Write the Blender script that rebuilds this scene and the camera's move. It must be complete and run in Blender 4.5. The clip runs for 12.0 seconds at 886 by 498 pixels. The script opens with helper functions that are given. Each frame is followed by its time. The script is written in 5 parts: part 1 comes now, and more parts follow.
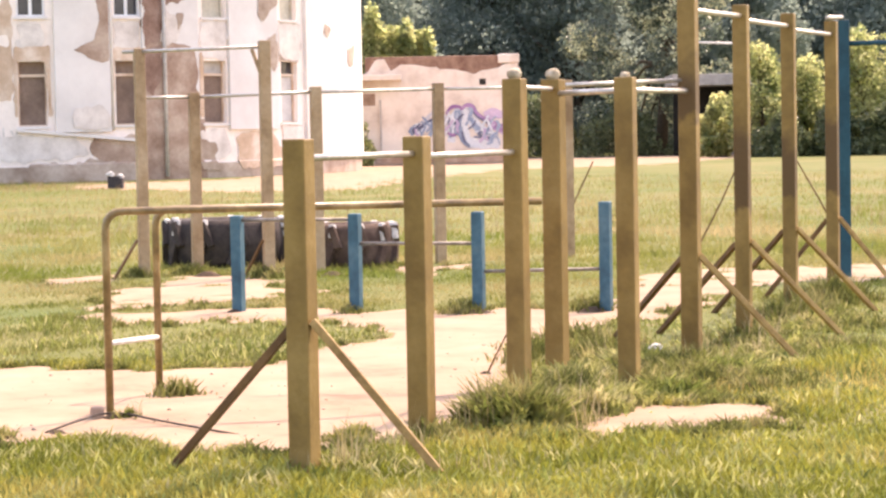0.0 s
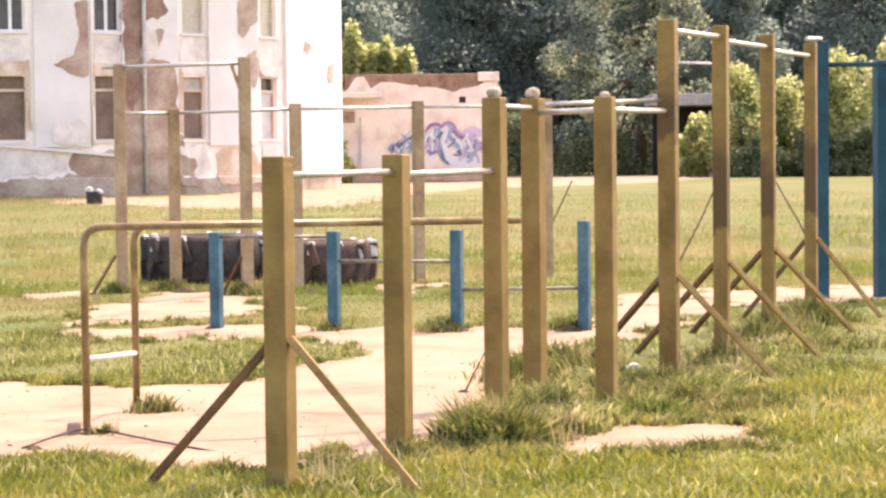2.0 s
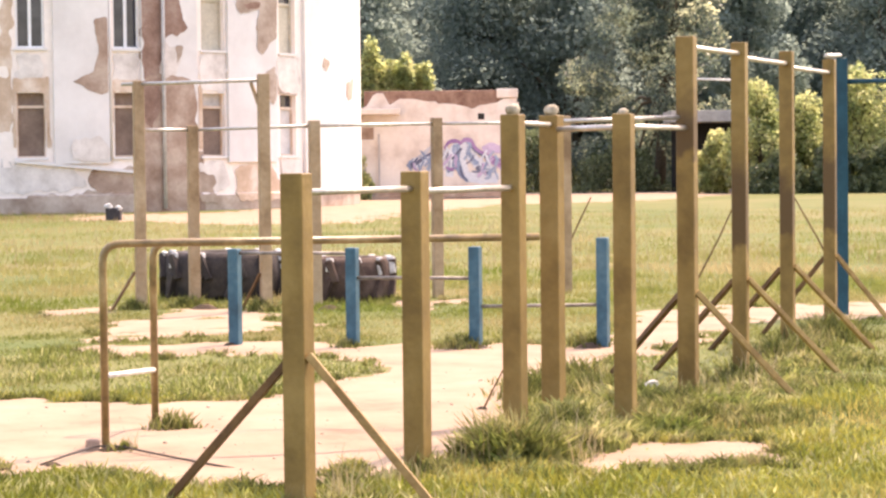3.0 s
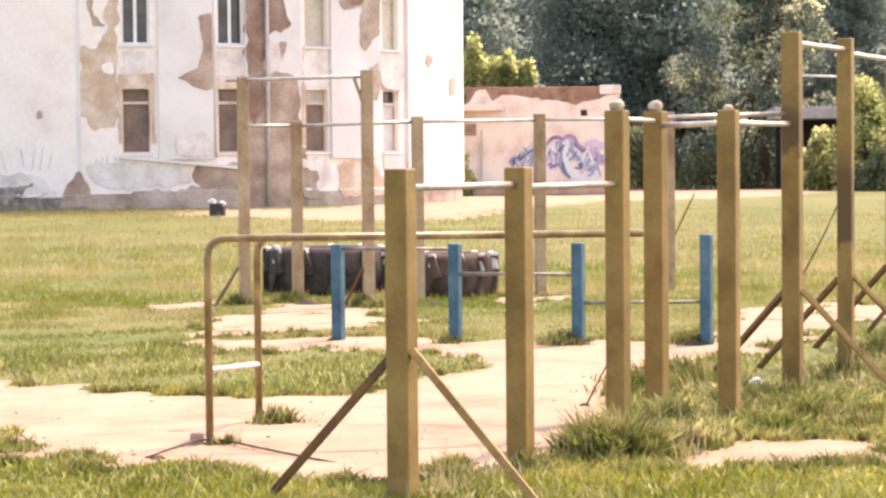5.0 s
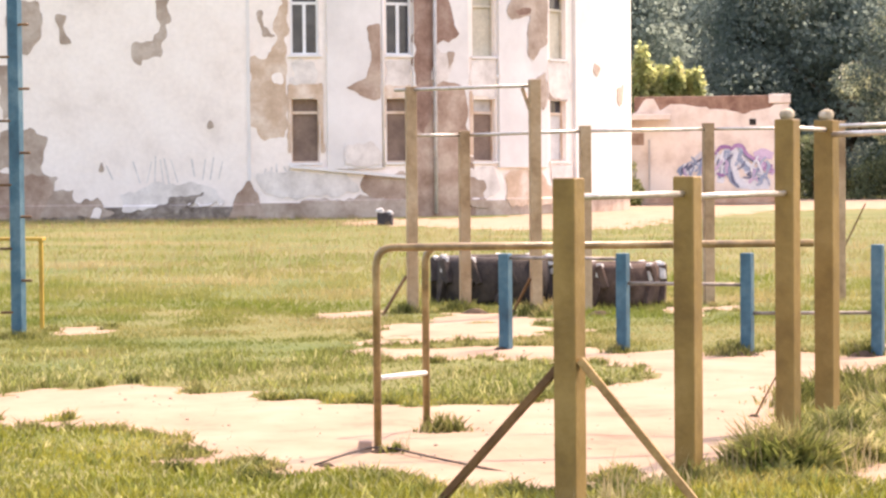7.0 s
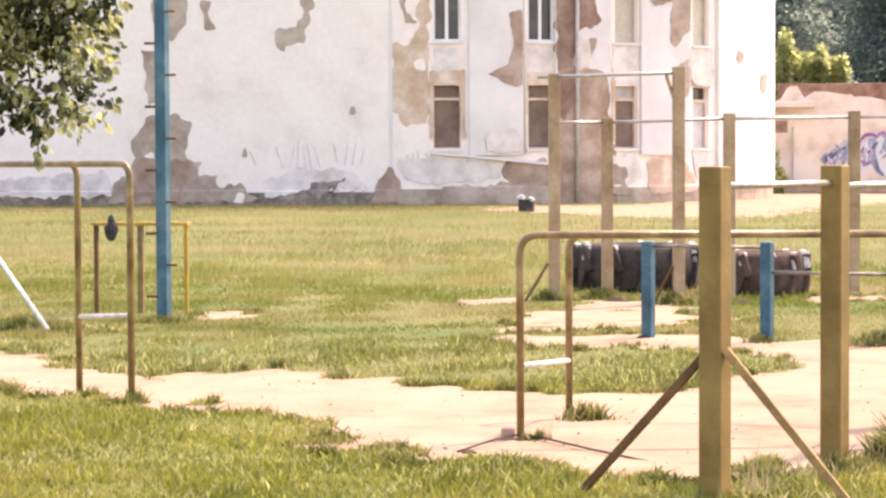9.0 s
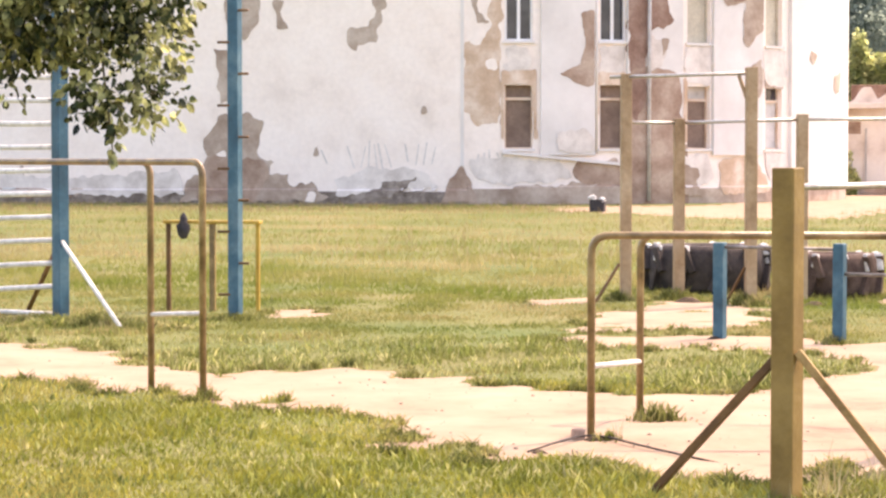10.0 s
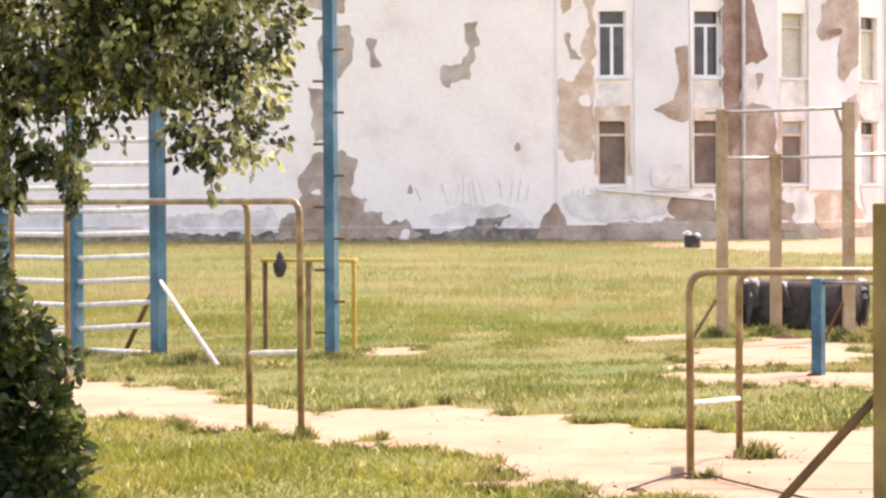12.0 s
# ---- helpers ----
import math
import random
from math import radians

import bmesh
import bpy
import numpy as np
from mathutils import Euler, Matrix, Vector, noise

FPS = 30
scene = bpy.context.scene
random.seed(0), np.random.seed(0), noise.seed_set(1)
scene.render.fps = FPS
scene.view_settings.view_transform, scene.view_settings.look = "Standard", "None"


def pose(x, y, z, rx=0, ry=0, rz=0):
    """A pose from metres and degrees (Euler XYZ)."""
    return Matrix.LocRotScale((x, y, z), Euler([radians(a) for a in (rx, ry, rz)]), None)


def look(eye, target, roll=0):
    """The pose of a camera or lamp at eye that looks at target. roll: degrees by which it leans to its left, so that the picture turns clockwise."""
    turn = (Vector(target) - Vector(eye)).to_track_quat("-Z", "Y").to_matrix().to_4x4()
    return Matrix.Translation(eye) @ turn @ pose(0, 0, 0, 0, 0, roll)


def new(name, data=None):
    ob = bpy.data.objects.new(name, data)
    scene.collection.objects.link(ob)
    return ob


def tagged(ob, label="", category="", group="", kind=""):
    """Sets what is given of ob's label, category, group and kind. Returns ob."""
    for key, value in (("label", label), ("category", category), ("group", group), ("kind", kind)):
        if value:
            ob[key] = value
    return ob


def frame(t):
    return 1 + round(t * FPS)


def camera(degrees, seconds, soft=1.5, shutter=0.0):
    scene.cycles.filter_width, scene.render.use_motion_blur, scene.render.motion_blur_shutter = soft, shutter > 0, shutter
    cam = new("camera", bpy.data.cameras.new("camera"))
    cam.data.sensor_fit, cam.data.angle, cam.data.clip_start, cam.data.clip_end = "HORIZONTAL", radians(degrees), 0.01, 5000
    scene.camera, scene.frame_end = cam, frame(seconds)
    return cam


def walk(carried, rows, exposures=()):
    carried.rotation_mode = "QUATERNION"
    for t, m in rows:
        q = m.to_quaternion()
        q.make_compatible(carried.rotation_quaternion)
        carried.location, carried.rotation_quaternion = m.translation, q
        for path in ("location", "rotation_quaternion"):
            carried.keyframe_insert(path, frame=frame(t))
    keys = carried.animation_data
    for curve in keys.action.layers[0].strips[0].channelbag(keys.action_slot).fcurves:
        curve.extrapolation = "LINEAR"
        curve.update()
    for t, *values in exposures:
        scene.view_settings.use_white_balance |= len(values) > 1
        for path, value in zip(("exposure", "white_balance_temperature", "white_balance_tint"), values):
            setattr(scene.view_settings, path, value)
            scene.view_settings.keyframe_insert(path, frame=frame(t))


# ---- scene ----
# ---- camera and its way: a hand-held pan from one spot, seen through a long lens ----
cam = camera(22.0, 12.0, soft=2.5)
EYE = 1.6
ROWS = [
    (0.0, 0.035, -0.004, -0.000, -3.000, -1.100),
    (0.5, 0.034, -0.001, -0.077, -3.053, -0.865),
    (1.0, 0.035, -0.001, -0.565, -3.133, -0.760),
    (1.5, 0.031, 0.001, -0.706, -2.968, -0.570),
    (2.0, 0.035, -0.001, -0.543, -2.562, -0.657),
    (2.5, 0.036, 0.003, -0.389, -2.199, -0.653),
    (3.0, 0.036, 0.001, -0.077, -2.142, -0.645),
    (3.2, 0.036, 0.001, 0.207, -2.100, -0.640),
    (4.8, 0.029, -0.002, 2.175, -2.245, -0.535),
    (5.0, 0.028, -0.002, 2.487, -2.206, -0.528),
    (5.5, 0.025, 0.002, 3.659, -2.087, -0.586),
    (6.0, 0.014, 0.003, 4.858, -1.853, -0.461),
    (6.5, 0.028, -0.004, 5.843, -1.807, -0.587),
    (6.7, 0.026, -0.004, 6.198, -1.878, -0.570),
    (8.3, 0.010, 0.001, 8.712, -1.998, -0.385),
    (8.5, 0.008, 0.001, 9.128, -2.133, -0.369),
    (9.0, -0.000, 0.003, 10.207, -2.249, -0.260),
    (9.5, -0.003, 0.000, 10.980, -2.000, -0.094),
    (10.0, -0.005, 0.003, 11.980, -2.254, 0.001),
    (10.5, -0.016, 0.006, 12.729, -2.192, -0.059),
    (11.0, -0.018, 0.005, 13.365, -2.070, -0.246),
    (11.5, -0.020, 0.003, 13.538, -1.728, -0.136),
    (12.0, -0.027, 0.009, 14.332, -1.322, -0.382),
]
walk(cam, [(t, pose(dx, 0, EYE + dz, 90 + pitch, 0, yaw) @ pose(0, 0, 0, 0, 0, roll)) for t, dx, dz, yaw, pitch, roll in ROWS],
     exposures=[(0.0, 2.04, 8400, 27), (12.0, 2.04, 8400, 27)])

# ---- daylight ----
TO_SUN = Vector((0.54, 0.64, 1.25)).normalized()
world = bpy.data.worlds.new("sky")
scene.world = world
world.use_nodes = True
wn = world.node_tree.nodes
sky = wn.new("ShaderNodeTexSky")
sky.sky_type = "NISHITA"
sky.sun_disc = False
sky.sun_elevation = math.asin(TO_SUN.z)
sky.sun_rotation = math.atan2(TO_SUN.x, TO_SUN.y)
sky.dust_density = 2.0
wn["Background"].inputs["Strength"].default_value = 0.15
world.node_tree.links.new(sky.outputs[0], wn["Background"].inputs["Color"])
sun_data = bpy.data.lights.new("sun", "SUN")
sun_data.energy, sun_data.angle, sun_data.color = 1.52, radians(0.8), (1.0, 0.95, 0.86)
sun = new("sun", sun_data)
sun.matrix_world = look((20, 10, 40), Vector((20, 10, 40)) - TO_SUN)


# ---- materials ----
def material(name, colours, scale=8.0, detail=6.0, rough=0.7, bump=0.0, bump_scale=None, metal=0.0, per_piece=0.0, fine=0.25, coords="Object", lo=0.35, hi=0.65):
    """Two or three colours blended by a large noise, darkened and lightened by a fine one."""
    m = bpy.data.materials.new(name)
    m.use_nodes = True
    n, l = m.node_tree.nodes, m.node_tree.links
    b = n["Principled BSDF"]
    tc = n.new("ShaderNodeTexCoord")
    big = n.new("ShaderNodeTexNoise")
    big.inputs["Scale"].default_value, big.inputs["Detail"].default_value = scale, detail
    big.inputs["Roughness"].default_value = 0.62
    l.new(tc.outputs[coords], big.inputs["Vector"])
    ramp = n.new("ShaderNodeValToRGB")
    e = ramp.color_ramp.elements
    e[0].position, e[1].position = lo, hi
    e[0].color, e[1].color = (*colours[0], 1), (*colours[-1], 1)
    if len(colours) == 3:
        mid = e.new((lo + hi) / 2)
        mid.color = (*colours[1], 1)
    l.new(big.outputs["Fac"], ramp.inputs["Fac"])
    small = n.new("ShaderNodeTexNoise")
    small.inputs["Scale"].default_value, small.inputs["Detail"].default_value = scale * 9, 4
    l.new(tc.outputs[coords], small.inputs["Vector"])
    span = n.new("ShaderNodeMapRange")
    span.inputs["To Min"].default_value, span.inputs["To Max"].default_value = 1 - fine, 1 + fine
    l.new(small.outputs["Fac"], span.inputs["Value"])
    last = span.outputs["Result"]
    if per_piece:
        geo = n.new("ShaderNodeNewGeometry")
        piece = n.new("ShaderNodeMapRange")
        piece.inputs["To Min"].default_value, piece.inputs["To Max"].default_value = 1 - per_piece, 1 + per_piece
        l.new(geo.outputs["Random Per Island"], piece.inputs["Value"])
        mul = n.new("ShaderNodeMath")
        mul.operation = "MULTIPLY"
        l.new(last, mul.inputs[0])
        l.new(piece.outputs["Result"], mul.inputs[1])
        last = mul.outputs[0]
    hsv = n.new("ShaderNodeHueSaturation")
    l.new(ramp.outputs["Color"], hsv.inputs["Color"])
    l.new(last, hsv.inputs["Value"])
    l.new(hsv.outputs["Color"], b.inputs["Base Color"])
    b.inputs["Roughness"].default_value, b.inputs["Metallic"].default_value = rough, metal
    b.inputs["Specular IOR Level"].default_value = 0.5 if rough < 0.5 else 0.3
    if bump:
        bn = n.new("ShaderNodeTexNoise")
        bn.inputs["Scale"].default_value, bn.inputs["Detail"].default_value = bump_scale or scale * 6, 6
        l.new(tc.outputs[coords], bn.inputs["Vector"])
        bp = n.new("ShaderNodeBump")
        bp.inputs["Strength"].default_value, bp.inputs["Distance"].default_value = bump, 0.02
        l.new(bn.outputs["Fac"], bp.inputs["Height"])
        l.new(bp.outputs["Normal"], b.inputs["Normal"])
    return m


def leafy(name, colours, scale, per_piece=0.45, glow=0.35, rough=0.45, lo=0.35, hi=0.65):
    """Leaves and blades: a matt face that lets some light through."""
    m = material(name, colours, scale, 3, rough, per_piece=per_piece, fine=0.1, lo=lo, hi=hi)
    n, l = m.node_tree.nodes, m.node_tree.links
    b, out = n["Principled BSDF"], n["Material Output"]
    tr = n.new("ShaderNodeBsdfTranslucent")
    l.new(b.inputs["Base Color"].links[0].from_socket, tr.inputs["Color"])
    mix = n.new("ShaderNodeMixShader")
    mix.inputs[0].default_value = glow
    l.new(b.outputs[0], mix.inputs[1])
    l.new(tr.outputs[0], mix.inputs[2])
    l.new(mix.outputs[0], out.inputs["Surface"])
    return m


OCHRE = material("ochre_paint", [(0.175, 0.105, 0.030), (0.24, 0.15, 0.044), (0.30, 0.195, 0.064)], 2.6, 10, 0.55, 0.2, 30, fine=0.14)
TAN_POST = material("faded_tan_paint", [(0.24, 0.15, 0.08), (0.38, 0.26, 0.15), (0.46, 0.34, 0.22)], 2.0, 8, 0.7, 0.25, 30)
# Right braces painted lighter, as the sun catches their upper sides.
GOLD_BRACE = material("worn_sunlit_brace_paint", [(0.25, 0.145, 0.055), (0.46, 0.30, 0.12)], 5, 8, 0.55, 0.3, 40)
# Left braces painted darker for their shaded undersides; also used for rusty parts.
BROWN_BRACE = material("rusty_and_shaded_brown_paint", [(0.085, 0.042, 0.019), (0.19, 0.098, 0.038)], 5, 8, 0.6, 0.3, 40)
BLUE = material("blue_paint", [(0.02, 0.068, 0.098), (0.032, 0.112, 0.158), (0.08, 0.17, 0.21)], 2.5, 8, 0.5, 0.2, 30)
TEAL = material("teal_blue_paint", [(0.004, 0.05, 0.075), (0.010, 0.085, 0.118)], 2.5, 8, 0.55, 0.2, 30)
STEEL = material("worn_bare_steel", [(0.42, 0.38, 0.33), (0.60, 0.56, 0.50)], 12, 6, 0.38, metal=0.65)
PALE_STEEL = material("pale_grey_steel", [(0.52, 0.50, 0.46), (0.78, 0.76, 0.71)], 12, 6, 0.5, metal=0.1)
DULL_STEEL = material("brown_worn_steel", [(0.15, 0.125, 0.10), (0.34, 0.30, 0.26)], 9, 7, 0.5, metal=0.3)
SOIL = material("dark_loose_earth", [(0.04, 0.026, 0.016), (0.10, 0.066, 0.042)], 9, 8, 0.95, 0.8, 40)
GOLD_PIPE = material("ochre_painted_pipe", [(0.125, 0.08, 0.032), (0.235, 0.155, 0.062), (0.36, 0.26, 0.125)], 6, 8, 0.32, 0.15, 40)
WHITE_CAP = material("whitewashed_cap", [(0.25, 0.19, 0.11), (0.52, 0.45, 0.34)], 20, 6, 0.8)
RUBBER_BROWN = material("dusty_brown_rubber", [(0.06, 0.036, 0.028), (0.135, 0.09, 0.07)], 5, 8, 0.85, 0.5, 40)
RUBBER = material("weathered_rubber", [(0.028, 0.022, 0.021), (0.075, 0.058, 0.050)], 5, 8, 0.8, 0.5, 40)
WHITEWASH = material("flaking_whitewash", [(0.40, 0.39, 0.37), (0.80, 0.78, 0.74)], 9, 8, 0.9)
PLASTER = material("white_plaster", [(0.78, 0.685, 0.62), (0.875, 0.78, 0.712), (0.905, 0.82, 0.757)], 0.6, 14, 0.9, 0.35, 7, fine=0.09, lo=0.3, hi=0.6)
PLASTER_GREY = material("grey_stained_and_shaded_plaster", [(0.56, 0.50, 0.455), (0.69, 0.63, 0.585), (0.80, 0.74, 0.69)], 1.6, 12, 0.95, 0.3, 12, fine=0.1)
PLASTER_BRIGHT = material("white_plaster_strip", [(0.66, 0.625, 0.60), (0.77, 0.74, 0.715)], 0.5, 10, 0.9, 0.2, 9, fine=0.04)
BARE_TAN = material("tan_undercoat", [(0.50, 0.345, 0.24), (0.62, 0.46, 0.345), (0.76, 0.64, 0.54)], 1.0, 10, 0.95, 0.4, 12, fine=0.12)
BARE = material("bare_render", [(0.30, 0.215, 0.165), (0.44, 0.345, 0.28), (0.56, 0.47, 0.40)], 0.8, 10, 0.95, 0.5, 12, fine=0.15)
BRICK_BARE = material("weathered_brick_face", [(0.28, 0.18, 0.132), (0.40, 0.285, 0.222), (0.50, 0.39, 0.315)], 0.9, 10, 0.95, 0.6, 14, fine=0.2)
BRICK_RED = material("dark_brick_face", [(0.20, 0.115, 0.085), (0.29, 0.18, 0.14), (0.37, 0.26, 0.21)], 1.3, 10, 0.95, 0.7, 14, fine=0.25)
MURAL = material("faded_green_paint", [(0.38, 0.42, 0.39), (0.52, 0.53, 0.50)], 1.5, 8, 0.9)
PLINTH = material("stained_plinth_render", [(0.13, 0.10, 0.082), (0.24, 0.195, 0.165), (0.40, 0.345, 0.30)], 2.2, 12, 0.95, 0.5, 10, fine=0.15)
BOARD = material("brown_boarding", [(0.17, 0.115, 0.09), (0.26, 0.185, 0.145)], 1.5, 8, 0.8)
CREAM = material("cream_panel", [(0.50, 0.45, 0.36), (0.62, 0.56, 0.45)], 1.5, 6, 0.8)
PVC = material("white_window_frame", [(0.74, 0.74, 0.74), (0.82, 0.82, 0.81)], 3, 3, 0.4, fine=0.03)
DARK_GLASS = material("dark_window_glass", [(0.03, 0.03, 0.04), (0.06, 0.06, 0.07)], 1.5, 3, 0.12, fine=0.05)
# Near-black paint that stands for shade inside rooms and openings.
INNER_SHADE = material("painted_inner_shade", [(0.02, 0.02, 0.02), (0.04, 0.035, 0.03)], 2, 4, 0.9)
PIPE_GREY = material("grey_drainpipe", [(0.40, 0.37, 0.35), (0.56, 0.53, 0.50)], 3, 6, 0.6)
PIPE_PALE = material("pale_grey_panel", [(0.55, 0.53, 0.51), (0.66, 0.64, 0.62)], 1.5, 6, 0.8)
SHED_WALL = material("peach_shed_render", [(0.58, 0.475, 0.405), (0.74, 0.645, 0.57), (0.80, 0.725, 0.655)], 0.6, 10, 0.95, 0.3, 9, fine=0.08)
SHED_BRICK = material("broken_red_brick", [(0.20, 0.11, 0.08), (0.34, 0.215, 0.16)], 2.5, 8, 0.95, 0.8, 16, fine=0.3)
CONCRETE = material("grey_concrete", [(0.30, 0.28, 0.25), (0.48, 0.45, 0.41)], 1.2, 9, 0.95, 0.4, 14)
RUBBLE = material("pale_rubble", [(0.24, 0.18, 0.13), (0.5, 0.42, 0.34)], 6, 8, 0.95, 0.6)
PAINT_BLUE = material("spray_paint_blue", [(0.20, 0.26, 0.38), (0.36, 0.43, 0.54)], 1.5, 8, 0.8)
PAINT_VIOLET = material("spray_paint_violet", [(0.24, 0.12, 0.27), (0.40, 0.25, 0.43)], 1.5, 8, 0.8)
PAINT_LILAC = material("spray_paint_lilac", [(0.42, 0.33, 0.50), (0.58, 0.46, 0.60)], 1.5, 8, 0.8)
PAINT_NAVY = material("spray_paint_navy", [(0.09, 0.10, 0.17), (0.20, 0.22, 0.30)], 1.5, 8, 0.8)
PAINT_MIST = material("spray_paint_mist", [(0.46, 0.47, 0.52), (0.64, 0.60, 0.60)], 1.5, 8, 0.8)
PAINT_WHITE = material("spray_paint_pale", [(0.55, 0.60, 0.66), (0.72, 0.74, 0.78)], 1.5, 8, 0.8)
FAINT = material("faded_grey_scrawl", [(0.60, 0.56, 0.53), (0.76, 0.71, 0.67)], 3.0, 8, 0.9)
BARK = material("grey_brown_bark", [(0.06, 0.045, 0.03), (0.15, 0.115, 0.08)], 14, 8, 0.95, 0.8, 60)
CLOTH = material("dark_cloth", [(0.03, 0.03, 0.035), (0.07, 0.06, 0.06)], 10, 6, 0.95)
YELLOW = material("yellow_paint", [(0.33, 0.20, 0.03), (0.50, 0.33, 0.06)], 4, 6, 0.55)
GRASS = leafy("grass_blades", [(0.165, 0.190, 0.026), (0.315, 0.302, 0.056), (0.47, 0.375, 0.125)], 0.4, 0.32, 0.48, 0.85)
GRASS_MID = leafy("dull_grass_blades", [(0.095, 0.125, 0.026), (0.165, 0.18, 0.045), (0.30, 0.245, 0.098)], 0.34, 0.2, 0.55, 0.85)
TUFT = leafy("dark_weed_tufts", [(0.085, 0.10, 0.026), (0.19, 0.20, 0.058), (0.38, 0.33, 0.15)], 4.0, 0.5, 0.48, 0.8)
STALK = leafy("dry_stalks", [(0.34, 0.27, 0.14), (0.55, 0.46, 0.27)], 3.0, 0.4, 0.3, 0.85)
DRY_GRASS = leafy("dry_grass_blades", [(0.165, 0.205, 0.040), (0.27, 0.262, 0.085), (0.42, 0.335, 0.17)], 0.17, 0.05, 0.6, 0.95, 0.38, 0.62)
DRY_HEADS = leafy("dry_seed_heads", [(0.24, 0.18, 0.10), (0.38, 0.29, 0.175)], 0.3, 0.2, 0.5, 0.9)
WEED = leafy("weed_leaves", [(0.14, 0.175, 0.042), (0.29, 0.305, 0.092), (0.50, 0.455, 0.22)], 3.0, 0.4, 0.48, 0.85)
# The bright noise tone paints sun flecks and glints onto dark leaves.
LEAF_NEAR = leafy("sun_flecked_broad_leaves", [(0.042, 0.058, 0.024), (0.60, 0.60, 0.28)], 6.0, 0.8, 0.6, 0.26, 0.45, 0.63)
# Here the lighter tone stands for the sunny parts of the bush.
LEAF_BUSH = leafy("sun_flecked_bush_leaves", [(0.03, 0.05, 0.016), (0.22, 0.25, 0.075)], 5.0, 0.65, 0.5, 0.4, 0.48, 0.68)
# Leaf colour paled towards blue-green: distant haze put into the wood.
LEAF_DARK = leafy("haze_paled_leaves", [(0.24, 0.305, 0.265), (0.28, 0.345, 0.29)], 0.2, 0.08, 0.70, 0.9)
# Palest tone paints sunlit clumps and leaf glare into the crown.
LEAF_MID = leafy("sun_patched_tree_leaves", [(0.12, 0.162, 0.125), (0.17, 0.21, 0.145), (0.66, 0.67, 0.44)], 0.55, 0.4, 0.55, 0.35, 0.42, 0.60)
LEAF_LIGHT = leafy("shrub_leaves", [(0.27, 0.33, 0.135), (0.47, 0.50, 0.225), (0.68, 0.66, 0.35)], 0.9, 0.4, 0.7)
LEAF_UNDER = leafy("undergrowth_leaves", [(0.11, 0.145, 0.075), (0.20, 0.235, 0.115)], 0.5, 0.4, 0.5)


def banded(z0, z1):
    """Ochre paint with a dark brown stretch between two heights on the post."""
    m = OCHRE.copy()
    n, l = m.node_tree.nodes, m.node_tree.links
    b = n["Principled BSDF"]
    paint = b.inputs["Base Color"].links[0].from_socket
    tc = n.new("ShaderNodeTexCoord")
    xyz = n.new("ShaderNodeSeparateXYZ")
    l.new(tc.outputs["Object"], xyz.inputs[0])
    blot = n.new("ShaderNodeTexNoise")
    blot.inputs["Scale"].default_value, blot.inputs["Detail"].default_value = 7.0, 8
    l.new(tc.outputs["Object"], blot.inputs["Vector"])
    shift = n.new("ShaderNodeMath")
    shift.operation, shift.inputs[1].default_value = "MULTIPLY_ADD", 0.45
    l.new(blot.outputs["Fac"], shift.inputs[0])
    l.new(xyz.outputs["Z"], shift.inputs[2])
    masks = []
    for lo, hi in ((z0 + 0.16, z0 + 0.24), (z1 + 0.42, z1 + 0.12)):
        step = n.new("ShaderNodeMapRange")
        step.interpolation_type = "SMOOTHSTEP"
        step.inputs["From Min"].default_value, step.inputs["From Max"].default_value = min(lo, hi), max(lo, hi)
        if lo > hi:
            step.inputs["To Min"].default_value, step.inputs["To Max"].default_value = 1, 0
        l.new(shift.outputs[0], step.inputs["Value"])
        masks.append(step.outputs["Result"])
    both = n.new("ShaderNodeMath")
    both.operation = "MULTIPLY"
    l.new(masks[0], both.inputs[0])
    l.new(masks[1], both.inputs[1])
    mix = n.new("ShaderNodeMix")
    mix.data_type = "RGBA"
    l.new(both.outputs[0], mix.inputs[0])
    l.new(paint, mix.inputs[6])
    mix.inputs[7].default_value = (0.115, 0.066, 0.025, 1)
    l.new(mix.outputs[2], b.inputs["Base Color"])
    m.name = "ochre_paint_banded"
    return m


